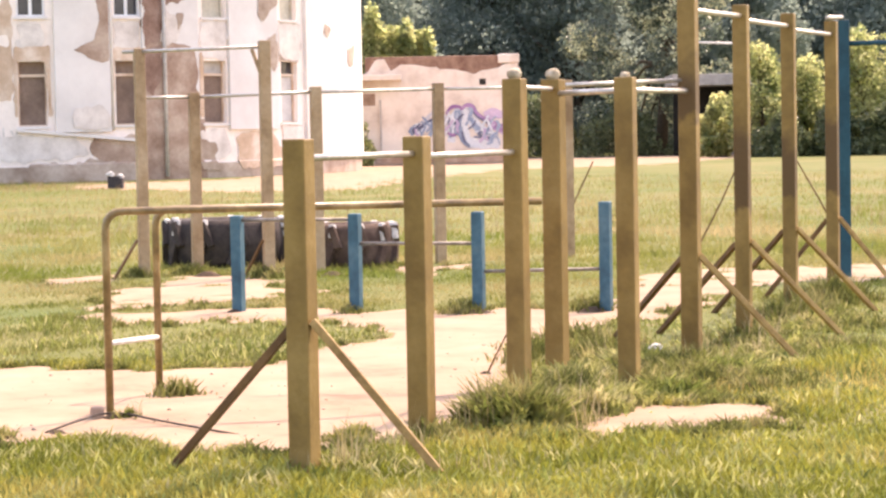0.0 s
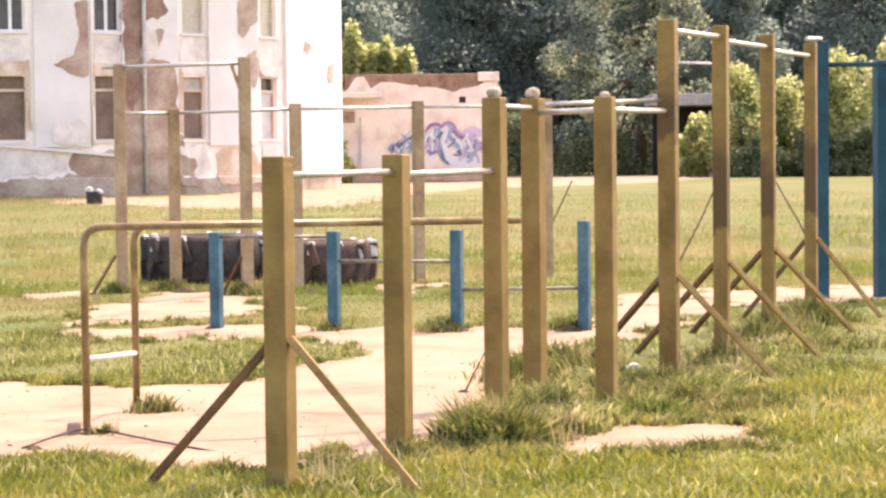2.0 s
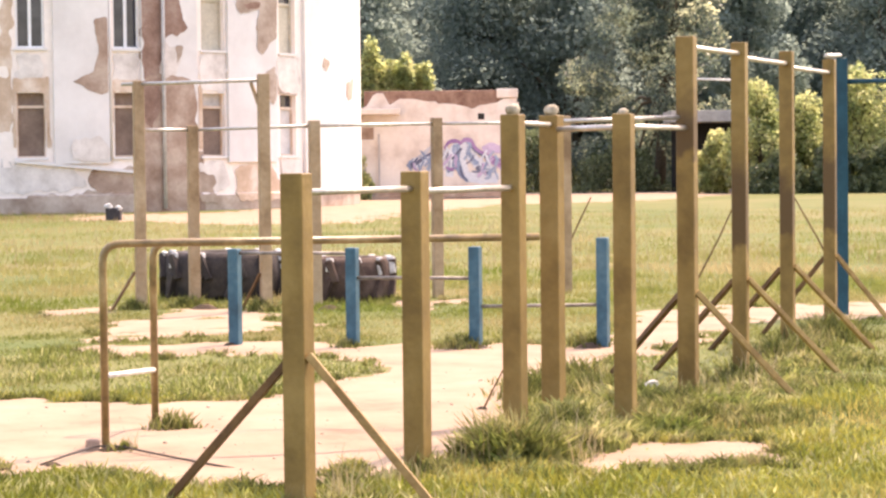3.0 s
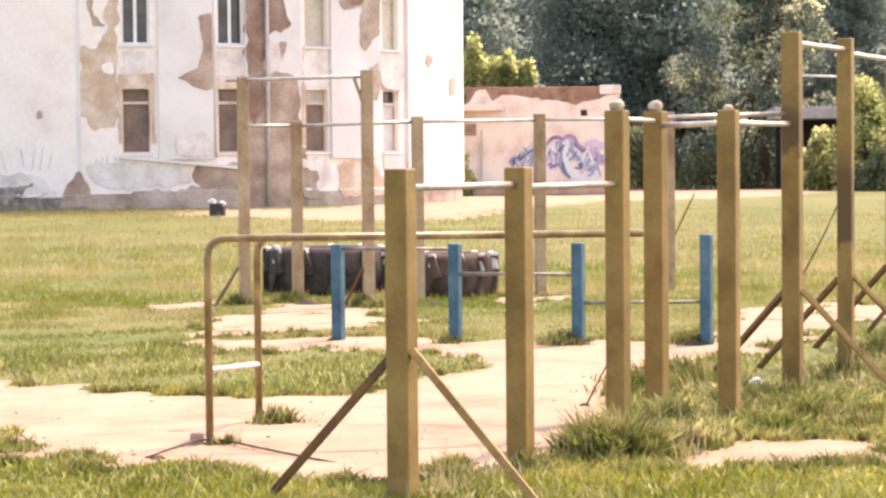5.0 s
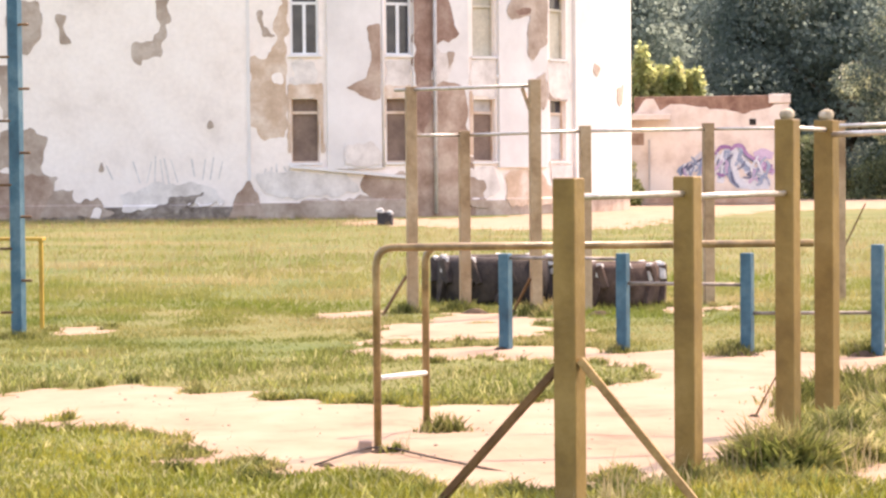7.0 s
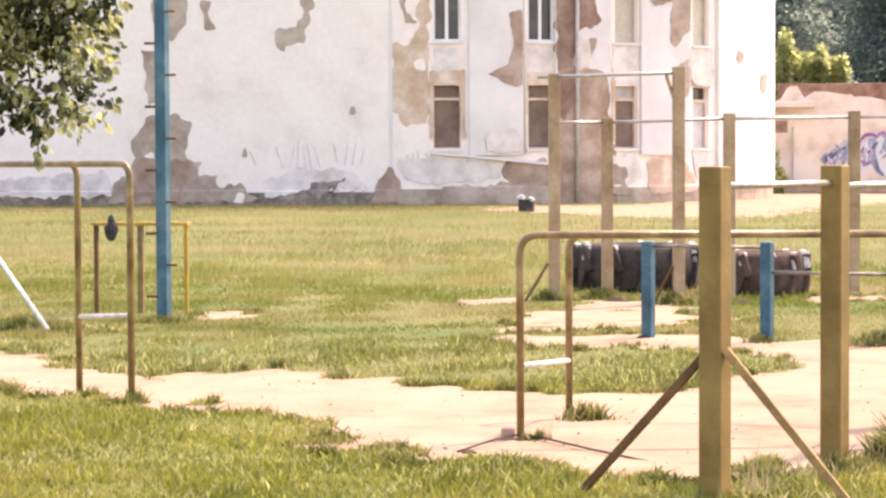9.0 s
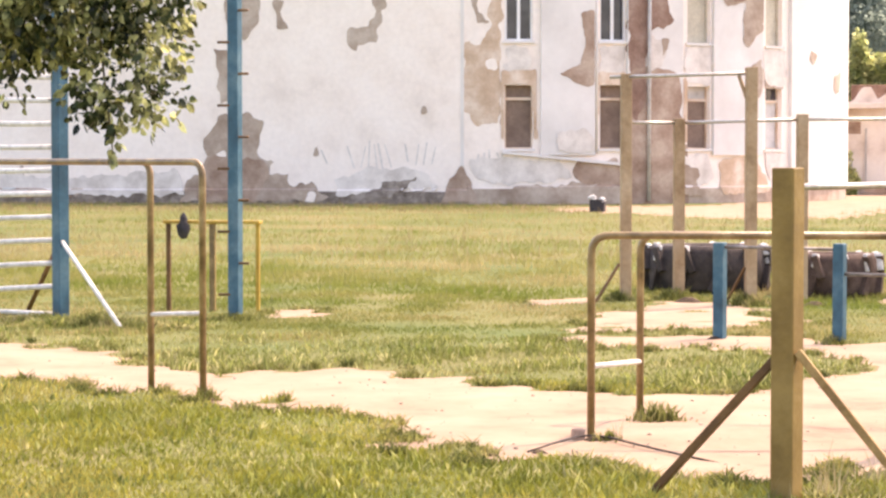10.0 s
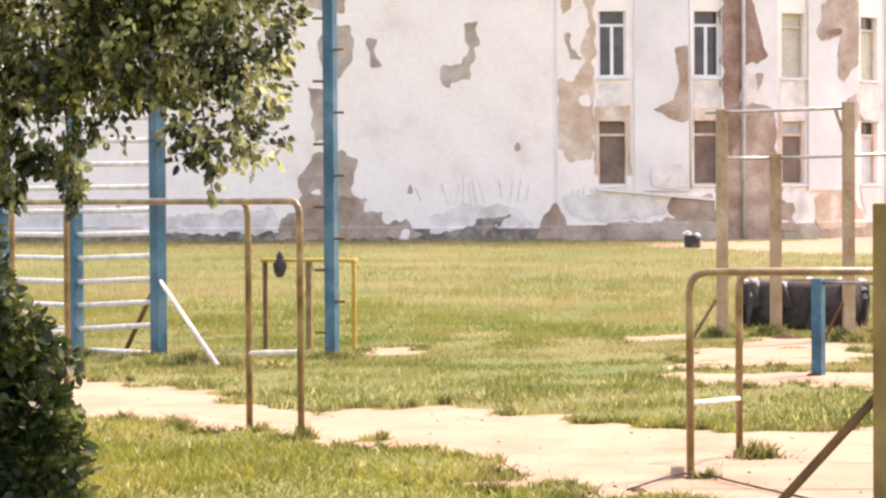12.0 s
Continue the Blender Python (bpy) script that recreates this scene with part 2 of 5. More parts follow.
def ground_material():
    m = material("turf_and_trodden_sand", [(0.088, 0.118, 0.026), (0.135, 0.14, 0.039), (0.18, 0.158, 0.062)], 0.22, 7, 0.95, 0.12, 14, fine=0.05, lo=0.36, hi=0.66)
    n, l = m.node_tree.nodes, m.node_tree.links
    b = n["Principled BSDF"]
    turf = b.inputs["Base Color"].links[0].from_socket
    tc = n.new("ShaderNodeTexCoord")
    at = n.new("ShaderNodeAttribute")
    at.attribute_name = "sand"
    edge = n.new("ShaderNodeTexNoise")
    edge.inputs["Scale"].default_value, edge.inputs["Detail"].default_value = 5.0, 9
    l.new(tc.outputs["Object"], edge.inputs["Vector"])
    add = n.new("ShaderNodeMath")
    add.operation = "MULTIPLY_ADD"
    add.inputs[1].default_value = 0.9
    l.new(edge.outputs["Fac"], add.inputs[0])
    l.new(at.outputs["Fac"], add.inputs[2])
    step = n.new("ShaderNodeMapRange")
    step.interpolation_type = "SMOOTHSTEP"
    step.inputs["From Min"].default_value, step.inputs["From Max"].default_value = 0.86, 1.04
    l.new(add.outputs[0], step.inputs["Value"])
    grain = n.new("ShaderNodeTexNoise")
    grain.inputs["Scale"].default_value, grain.inputs["Detail"].default_value = 1.3, 14
    grain.inputs["Roughness"].default_value = 0.68
    l.new(tc.outputs["Object"], grain.inputs["Vector"])
    ramp = n.new("ShaderNodeValToRGB")
    e = ramp.color_ramp.elements
    e[0].position, e[0].color = 0.30, (0.215, 0.148, 0.098, 1)
    mid = e.new(0.45)
    mid.color = (0.322, 0.224, 0.150, 1)
    e[-1].position, e[-1].color = 0.64, (0.37, 0.27, 0.187, 1)
    l.new(grain.outputs["Fac"], ramp.inputs["Fac"])
    mix = n.new("ShaderNodeMix")
    mix.data_type = "RGBA"
    l.new(step.outputs["Result"], mix.inputs[0])
    l.new(turf, mix.inputs[6])
    l.new(ramp.outputs["Color"], mix.inputs[7])
    rim = n.new("ShaderNodeValToRGB")
    r = rim.color_ramp.elements
    r[0].position, r[0].color = 0.05, (0, 0, 0, 1)
    r[1].position, r[1].color = 0.95, (0, 0, 0, 1)
    peak = r.new(0.4)
    peak.color = (0.75, 0.75, 0.75, 1)
    l.new(step.outputs["Result"], rim.inputs["Fac"])
    soil = n.new("ShaderNodeMix")
    soil.data_type = "RGBA"
    soil.inputs[7].default_value = (0.13, 0.085, 0.05, 1)
    l.new(rim.outputs["Color"], soil.inputs[0])
    l.new(mix.outputs[2], soil.inputs[6])
    l.new(soil.outputs[2], b.inputs["Base Color"])
    return m


# ---- mesh helpers ----
def thing(name, at, label, category, group="", kind=""):
    ob = new(name)
    ob.matrix_world = Matrix.Translation(at) if len(at) == 3 else at
    ob.empty_display_size = 0.2
    return tagged(ob, label, category, group, kind)


def mesh_of(name, bm, mat, smooth=False):
    me = bpy.data.meshes.new(name)
    bmesh.ops.recalc_face_normals(bm, faces=bm.faces)
    bm.to_mesh(me)
    bm.free()
    me.materials.append(mat)
    if smooth:
        me.shade_smooth()
    return me


def part(name, bm, mat, parent, label="", smooth=False):
    """One mesh object under a thing or a part; its vertices are given in world metres."""
    ob = new(name, mesh_of(name, bm, mat, smooth))
    ob.parent = parent
    base = parent
    total = Matrix.Identity(4)
    while base:
        total = base.matrix_basis @ total
        base = base.parent
    ob.matrix_basis = total.inverted()
    return tagged(ob, label)


def beam(bm, a, b, w, d=None, turn=0.0, bevel=0.006):
    """A square bar from a to b; for an upright one, turn is the angle of its faces about z."""
    a, b = Vector(a), Vector(b)
    d = d or w
    way = (b - a).normalized()
    if abs(way.z) > 0.98:
        side = Vector((math.cos(turn), math.sin(turn), 0))
    else:
        side = way.cross(Vector((0, 0, 1))).normalized()
    up = way.cross(side).normalized()
    side = up.cross(way).normalized()
    fresh = bmesh.ops.create_cube(bm, size=1.0)["verts"]
    m = Matrix.Translation((a + b) / 2) @ Matrix((side, up, way)).transposed().to_4x4() @ Matrix.Diagonal((w, d, (b - a).length, 1))
    bmesh.ops.transform(bm, matrix=m, verts=fresh)
    if bevel:
        edges = {e for v in fresh for e in v.link_edges}
        bmesh.ops.bevel(bm, geom=list(edges), offset=bevel, segments=2, profile=0.5, affect="EDGES")
    return bm


def box(x0, x1, y0, y1, z0, z1, bevel=0.0):
    bm = bmesh.new()
    fresh = bmesh.ops.create_cube(bm, size=1.0)["verts"]
    bmesh.ops.transform(bm, matrix=Matrix.Translation(((x0 + x1) / 2, (y0 + y1) / 2, (z0 + z1) / 2)) @ Matrix.Diagonal((x1 - x0, y1 - y0, z1 - z0, 1)), verts=fresh)
    if bevel:
        bmesh.ops.bevel(bm, geom=list(bm.edges), offset=bevel, segments=2, profile=0.5, affect="EDGES")
    return bm


def sweep(bm, path, radius, sides=10, taper=1.0):
    """A round pipe along a path of points, closed at both ends."""
    path = [Vector(p) for p in path]
    rings, ref = [], Vector((0.123, 0.31, 0.94)).normalized()
    for i, p in enumerate(path):
        way = (path[min(i + 1, len(path) - 1)] - path[max(i - 1, 0)]).normalized()
        if abs(way.dot(ref)) > 0.97:
            ref = Vector((0.9, 0.4, 0.1)).normalized()
        u = way.cross(ref).normalized()
        v = way.cross(u).normalized()
        r = radius * (1 + (taper - 1) * i / max(1, len(path) - 1))
        rings.append([bm.verts.new(p + r * (math.cos(k * math.tau / sides) * u + math.sin(k * math.tau / sides) * v)) for k in range(sides)])
    for r0, r1 in zip(rings, rings[1:]):
        for k in range(sides):
            bm.faces.new((r0[k], r0[(k + 1) % sides], r1[(k + 1) % sides], r1[k]))
    bm.faces.new(rings[0][::-1])
    bm.faces.new(rings[-1])
    return bm


def pipe(a, b, r, sides=10):
    return sweep(bmesh.new(), (a, b), r, sides)


def rounded(points, radius, steps=6):
    """The same path with its inner corners rounded."""
    pts = [Vector(p) for p in points]
    out = [pts[0]]
    for a, c, b in zip(pts, pts[1:], pts[2:]):
        p = c + (a - c).normalized() * min(radius, 0.45 * (a - c).length)
        q = c + (b - c).normalized() * min(radius, 0.45 * (b - c).length)
        for k in range(steps + 1):
            t = k / steps
            out.append((1 - t) ** 2 * p + 2 * t * (1 - t) * c + t * t * q)
    return out + [pts[-1]]


def waves(seed, count, low, high):
    rng = np.random.default_rng(seed)
    a, k = rng.uniform(0, math.tau, count), rng.uniform(low, high, count)
    ph = rng.uniform(0, math.tau, count)
    return lambda x, y: sum(np.sin(k[i] * (np.cos(a[i]) * x + np.sin(a[i]) * y) + ph[i]) for i in range(count)) / math.sqrt(count)


def inside(poly, x, y):
    hit = np.zeros(np.shape(x), bool)
    for (x0, y0), (x1, y1) in zip(poly, poly[1:] + poly[:1]):
        if y0 != y1:
            hit ^= ((y0 > y) != (y1 > y)) & (x < (x1 - x0) * (y - y0) / (y1 - y0) + x0)
    return hit


# ---- ground: one sheet of turf with trodden sand ----
SAND = [
    [(-10, 18.8), (-7.5, 18.4), (-6.5, 18.0), (-5.9, 16.8), (-5.2, 16.5), (-4.0, 16.6), (-3.3, 16.2), (-2.8, 15.4), (-2.2, 15.2), (-1.6, 15.4), (-1.2, 15.9),
     (-0.7, 17.0), (-0.3, 17.3), (-0.4, 18.4), (-0.8, 18.9), (-1.8, 19.3), (-2.7, 19.4), (-3.2, 20.3), (-1.9, 20.8), (-0.5, 20.2), (1.4, 20.1), (1.5, 18.8),
     (1.2, 17.3), (0.8, 17.2), (0.5, 15.6), (0.3, 13.9), (0.1, 12.8), (0.1, 11.9), (-0.5, 11.7), (-0.8, 11.3), (-1.3, 11.4), (-1.5, 11.8), (-2.3, 12.1),
     (-2.8, 12.2), (-3.1, 13.1), (-3.6, 13.9), (-4.7, 14.2), (-5.3, 15.0), (-6.6, 15.4), (-10, 15.6)],
    [(-3.2, 20.8), (-3.3, 23.2), (-2.8, 25.4), (-2.0, 26.3), (-1.5, 25.4), (-1.8, 23.8), (-1.1, 22.8), (-1.8, 21.6)],
    [(1.4, 18.0), (2.3, 20.1), (3.1, 22.6), (4.5, 23.0), (9, 23.5), (9, 27), (4.9, 25.2), (3.2, 24.9), (2.1, 24.3), (1.8, 22), (1.4, 20.2)],
    [(0.46, 11.5), (0.66, 12.2), (0.9, 13.1), (1.1, 13.5), (1.4, 13.1), (1.8, 13.0), (1.85, 12.4), (1.4, 12.1), (1.0, 11.6)],
    [(-4.6, 25.4), (-3.7, 26.3), (-3.6, 25.4), (-4.0, 24.7)],
    [(-6.9, 23.3), (-6.2, 23.3), (-6.0, 22.3), (-6.6, 22.2)],
    [(-0.6, 26.2), (0.4, 27.0), (0.4, 25.9), (-0.4, 25.2)],
    [(-11, 70), (-5, 61.5), (-2.2, 63), (-1.1, 74), (2.6, 89), (7, 92), (15, 108), (17, 124), (-5, 124), (-4, 95), (-8, 78), (-12, 77)],
]
clump_noise = waves(6, 26, 0.25, 7.0)
warp_a, warp_b, mottle = waves(3, 16, 1.2, 13.0), waves(4, 16, 1.2, 13.0), waves(5, 12, 2.5, 9.0)


def sand_at(x, y):
    """How far a spot is trodden bare: 0 turf, 1 sand."""
    reach = np.where(y > 40, 0.6, 0.15)
    u, v = x + reach * warp_a(x, y), y + reach * 1.7 * warp_b(x, y)
    bare = np.zeros(np.shape(x))
    for i, poly in enumerate(SAND):
        rough = 0.34 if i in (1, 2, 4, 6) else 0.10
        bare = np.maximum(bare, inside(poly, u, v) * (0.92 - rough * np.clip(mottle(x, y), -1, 2)))
    return np.clip(bare, 0, 1)


def lie(x, y):
    near = np.clip((60 - y) / 30, 0, 1) * (0.2 + 0.8 * np.clip((20 - y) / 7, 0, 1))
    return near * (0.018 * warp_a(x * 0.35, y * 0.35) + 0.008 * mottle(x * 0.6, y * 0.6))


def ground_sheet():
    def spread(lo, hi, step, out_lo, out_hi, first):
        mid = list(np.arange(lo, hi, step))
        up, d = [], first
        v = hi
        while v < out_hi:
            up.append(v)
            v += d
            d *= 1.12 if v > 140 else 1.0
        down, d, v = [], first, lo - first
        while v > out_lo:
            down.append(v)
            v -= d
            d *= 1.3
        return np.array(down[::-1] + mid + up + [out_hi])
    xs, ys = spread(-14.0, 8.5, 0.12, -2500, 2500, 1.3), spread(7.0, 30.0, 0.13, -2500, 2600, 1.0)
    gx, gy = np.meshgrid(xs, ys)
    x, y = gx.ravel(), gy.ravel()
    co = np.stack([x, y, lie(x, y)], 1)
    nx, ny = len(xs), len(ys)
    i = (np.arange(ny - 1)[:, None] * nx + np.arange(nx - 1)[None]).ravel()
    me = bpy.data.meshes.new("ground")
    me.from_pydata(co, [], np.stack([i, i + 1, i + nx + 1, i + nx], 1))
    me.attributes.new("sand", "FLOAT", "POINT").data.foreach_set("value", sand_at(x, y).astype(np.float32))
    me.materials.append(ground_material())
    me.shade_smooth()
    return tagged(new("ground", me), "turf with dry yellow grass and trodden pale sand paths", "ground", kind="structure")


ground_sheet()


# ---- building: a long flat wall that runs into a round end ----
RAD, CX, CY = 14.0, -17.3, 93.8
LEDGE_DROP = (0.10, -0.32)
PIL = [(3.85, 5.8, 1.75), (7.0, 9.2, -0.1), (10.55, 13.0, 1.75), (14.75, 24.0, 0.56)]


def on_wall(s, z, out=0.0):
    """A point of the facade: s metres along it from where the round end begins."""
    if s <= 0:
        return Vector((CX + s, CY - RAD - out, z))
    a = s / RAD
    return Vector((CX + (RAD + out) * math.sin(a), CY - (RAD + out) * math.cos(a), z))


def proud(s, z):
    return 0.15 if any(a <= s <= b and z > foot for a, b, foot in PIL) else 0.0


def wall_block(bm, s0, s1, z0, z1, out0, out1, step=0.6):
    """A slab that follows the facade, from out0 to out1 in front of it."""
    n = max(1, math.ceil((s1 - s0) / step))
    rows = []
    for k in range(n + 1):
        s = s0 + (s1 - s0) * k / n
        rows.append([bm.verts.new(on_wall(s, z, o)) for z, o in ((z0, out0), (z1, out0), (z1, out1), (z0, out1))])
    for a, b in zip(rows, rows[1:]):
        for k in range(4):
            bm.faces.new((a[k], a[(k + 1) % 4], b[(k + 1) % 4], b[k]))
    bm.faces.new(rows[0])
    bm.faces.new(rows[-1][::-1])
    return bm


building = thing("building", (CX, CY, 0), "old two-storey white plastered building with peeling walls and round end", "building")
HOLES = [(c - 0.5, c + 0.5, z0, z1) for c in (3.07, 6.52, 9.97, 13.8) for z0, z1 in ((1.98, 4.25), (5.82, 8.15))]


def facade():
    """The outer wall, 0.45 m thick, with its window openings."""
    s_cuts = sorted({*np.arange(-32, 0, 2.0).tolist(), *np.arange(0, 30, 0.5).tolist(), *[h[0] for h in HOLES], *[h[1] for h in HOLES]})
    z_cuts = [-0.3, 1.98, 4.25, 5.82, 8.15, 9.6, 11.0]
    bm = bmesh.new()
    vs = {}

    def v(i, j, o):
        if (i, j, o) not in vs:
            vs[i, j, o] = bm.verts.new(on_wall(s_cuts[i], z_cuts[j], o))
        return vs[i, j, o]
    open_cell = lambda i, j: any(h[0] - 0.01 <= s_cuts[i] and s_cuts[i + 1] <= h[1] + 0.01 and h[2] - 0.01 <= z_cuts[j] and z_cuts[j + 1] <= h[3] + 0.01 for h in HOLES)
    ni, nj = len(s_cuts) - 1, len(z_cuts) - 1
    solid = {(i, j) for i in range(ni) for j in range(nj) if not open_cell(i, j)}
    for i, j in solid:
        bm.faces.new([v(i, j, 0), v(i + 1, j, 0), v(i + 1, j + 1, 0), v(i, j + 1, 0)])
        bm.faces.new([v(i, j + 1, -0.45), v(i + 1, j + 1, -0.45), v(i + 1, j, -0.45), v(i, j, -0.45)])
        for di, dj, p, q in ((-1, 0, (0, 0), (0, 1)), (1, 0, (1, 1), (1, 0)), (0, -1, (1, 0), (0, 0)), (0, 1, (0, 1), (1, 1))):
            if (i + di, j + dj) not in solid:
                a, b = (i + p[0], j + p[1]), (i + q[0], j + q[1])
                bm.faces.new([v(*a, 0), v(*b, 0), v(*b, -0.45), v(*a, -0.45)])
    return bm


part("wall", facade(), PLASTER, building)
# Dark sheet put in for the unlit rooms behind the panes.
part("room_shade_sheet", wall_block(bmesh.new(), -32, 30, -0.2, 10.9, -0.9, -0.85, 2.0), INNER_SHADE, building, "dark sheet painted as the shade of the rooms")
part("roof", wall_block(bmesh.new(), -32, 30, 11.0, 11.25, -12.0, 0.5, 2.0), CONCRETE, building, "grey roof slab with a wide eave")
part("side_wall", box(CX - 32.4, CX - 32, CY - RAD, CY + 14, -0.3, 11.0), PLASTER, building)
for s0, s1, foot in PIL:
    part("pilaster", wall_block(bmesh.new(), s0, s1, foot, 10.9, 0.0, 0.15), PLASTER_BRIGHT, building, "white plastered pilaster strip")
part("plinth", wall_block(bmesh.new(), 1.3, 24, -0.3, 0.55, 0.0, 0.07), BARE, building, "stained grey-brown plinth render")
part("plinth", wall_block(bmesh.new(), -32, 1.3, -0.3, 0.44, 0.0, 0.06), PLINTH, building, "dark stained foot of the wall")
ledge = wall_block(bmesh.new(), 2.5, 6.75, 1.70, 1.80, 0.0, 0.16)
for v in ledge.verts:
    run = RAD * math.atan2(v.co.x - CX, CY - v.co.y)
    v.co.z += LEDGE_DROP[0] + (LEDGE_DROP[1] - LEDGE_DROP[0]) * (run - 2.5) / 4.25
part("ledge", ledge, PLASTER_BRIGHT, building, "white plaster ledge sagging under the windows")
part("corner_strip", wall_block(bmesh.new(), 1.0, 1.12, 1.35, 11.0, 0.0, 0.03), PLASTER_BRIGHT, building)
part("drainpipe", sweep(bmesh.new(), [on_wall(7.79, 0.1, 0.26), on_wall(7.79, 5.0, 0.26), on_wall(7.79, 10.8, 0.26)], 0.07), PIPE_GREY, building, "grey metal drainpipe", True)
part("drainpipe", sweep(bmesh.new(), [on_wall(5.88, 1.8, 0.06), on_wall(5.88, 10.8, 0.06)], 0.05), PLASTER_BRIGHT, building, "white painted drainpipe", True)

TRANSOM = {(False, False, False): BOARD, (True, False, False): PIPE_GREY, (True, True, False): CREAM, (True, False, True): DARK_GLASS, (True, True, True): DARK_GLASS}
for (s0, s1, z0, z1) in HOLES:
    upper, k = z0 > 5, (s0 + s1) / 2
    pvc = upper and k < 8
    last = k > 13
    pane_mat = DARK_GLASS if pvc else (CREAM if upper else (PIPE_PALE if last else BOARD))
    win = part("window", wall_block(bmesh.new(), s0, s1, z0, z1 - 0.52, -0.30, -0.26), pane_mat, building,
               "dark glass in a white frame" if pvc else ("window closed with a cream panel" if upper else ("window closed with a pale grey panel" if last else "window boarded up with brown boards")))
    part("transom", wall_block(bmesh.new(), s0, s1, z1 - 0.47, z1, -0.30, -0.26), TRANSOM[k > 8, upper, last] if not pvc else DARK_GLASS, win, "transom pane")
    frame_bm = bmesh.new()
    fm = PVC if pvc else (BARE_TAN if not upper else CREAM)
    w = 0.075 if pvc else 0.05
    for a, b, c, d in ((s0, s0 + w, z0, z1), (s1 - w, s1, z0, z1), (s0 + w, s1 - w, z1 - 0.54, z1 - 0.44), (s0 + w, s1 - w, z0, z0 + w)):
        wall_block(frame_bm, a, b, c, d, -0.25, -0.18)
    if pvc:
        wall_block(frame_bm, k - 0.06, k + 0.06, z0 + w, z1 - 0.54, -0.25, -0.18)
    part("frame", frame_bm, fm, win)
    part("sill", wall_block(bmesh.new(), s0 - 0.08, s1 + 0.08, z0 - 0.09, z0 - 0.004, -0.15, 0.09), PLASTER_BRIGHT, win)

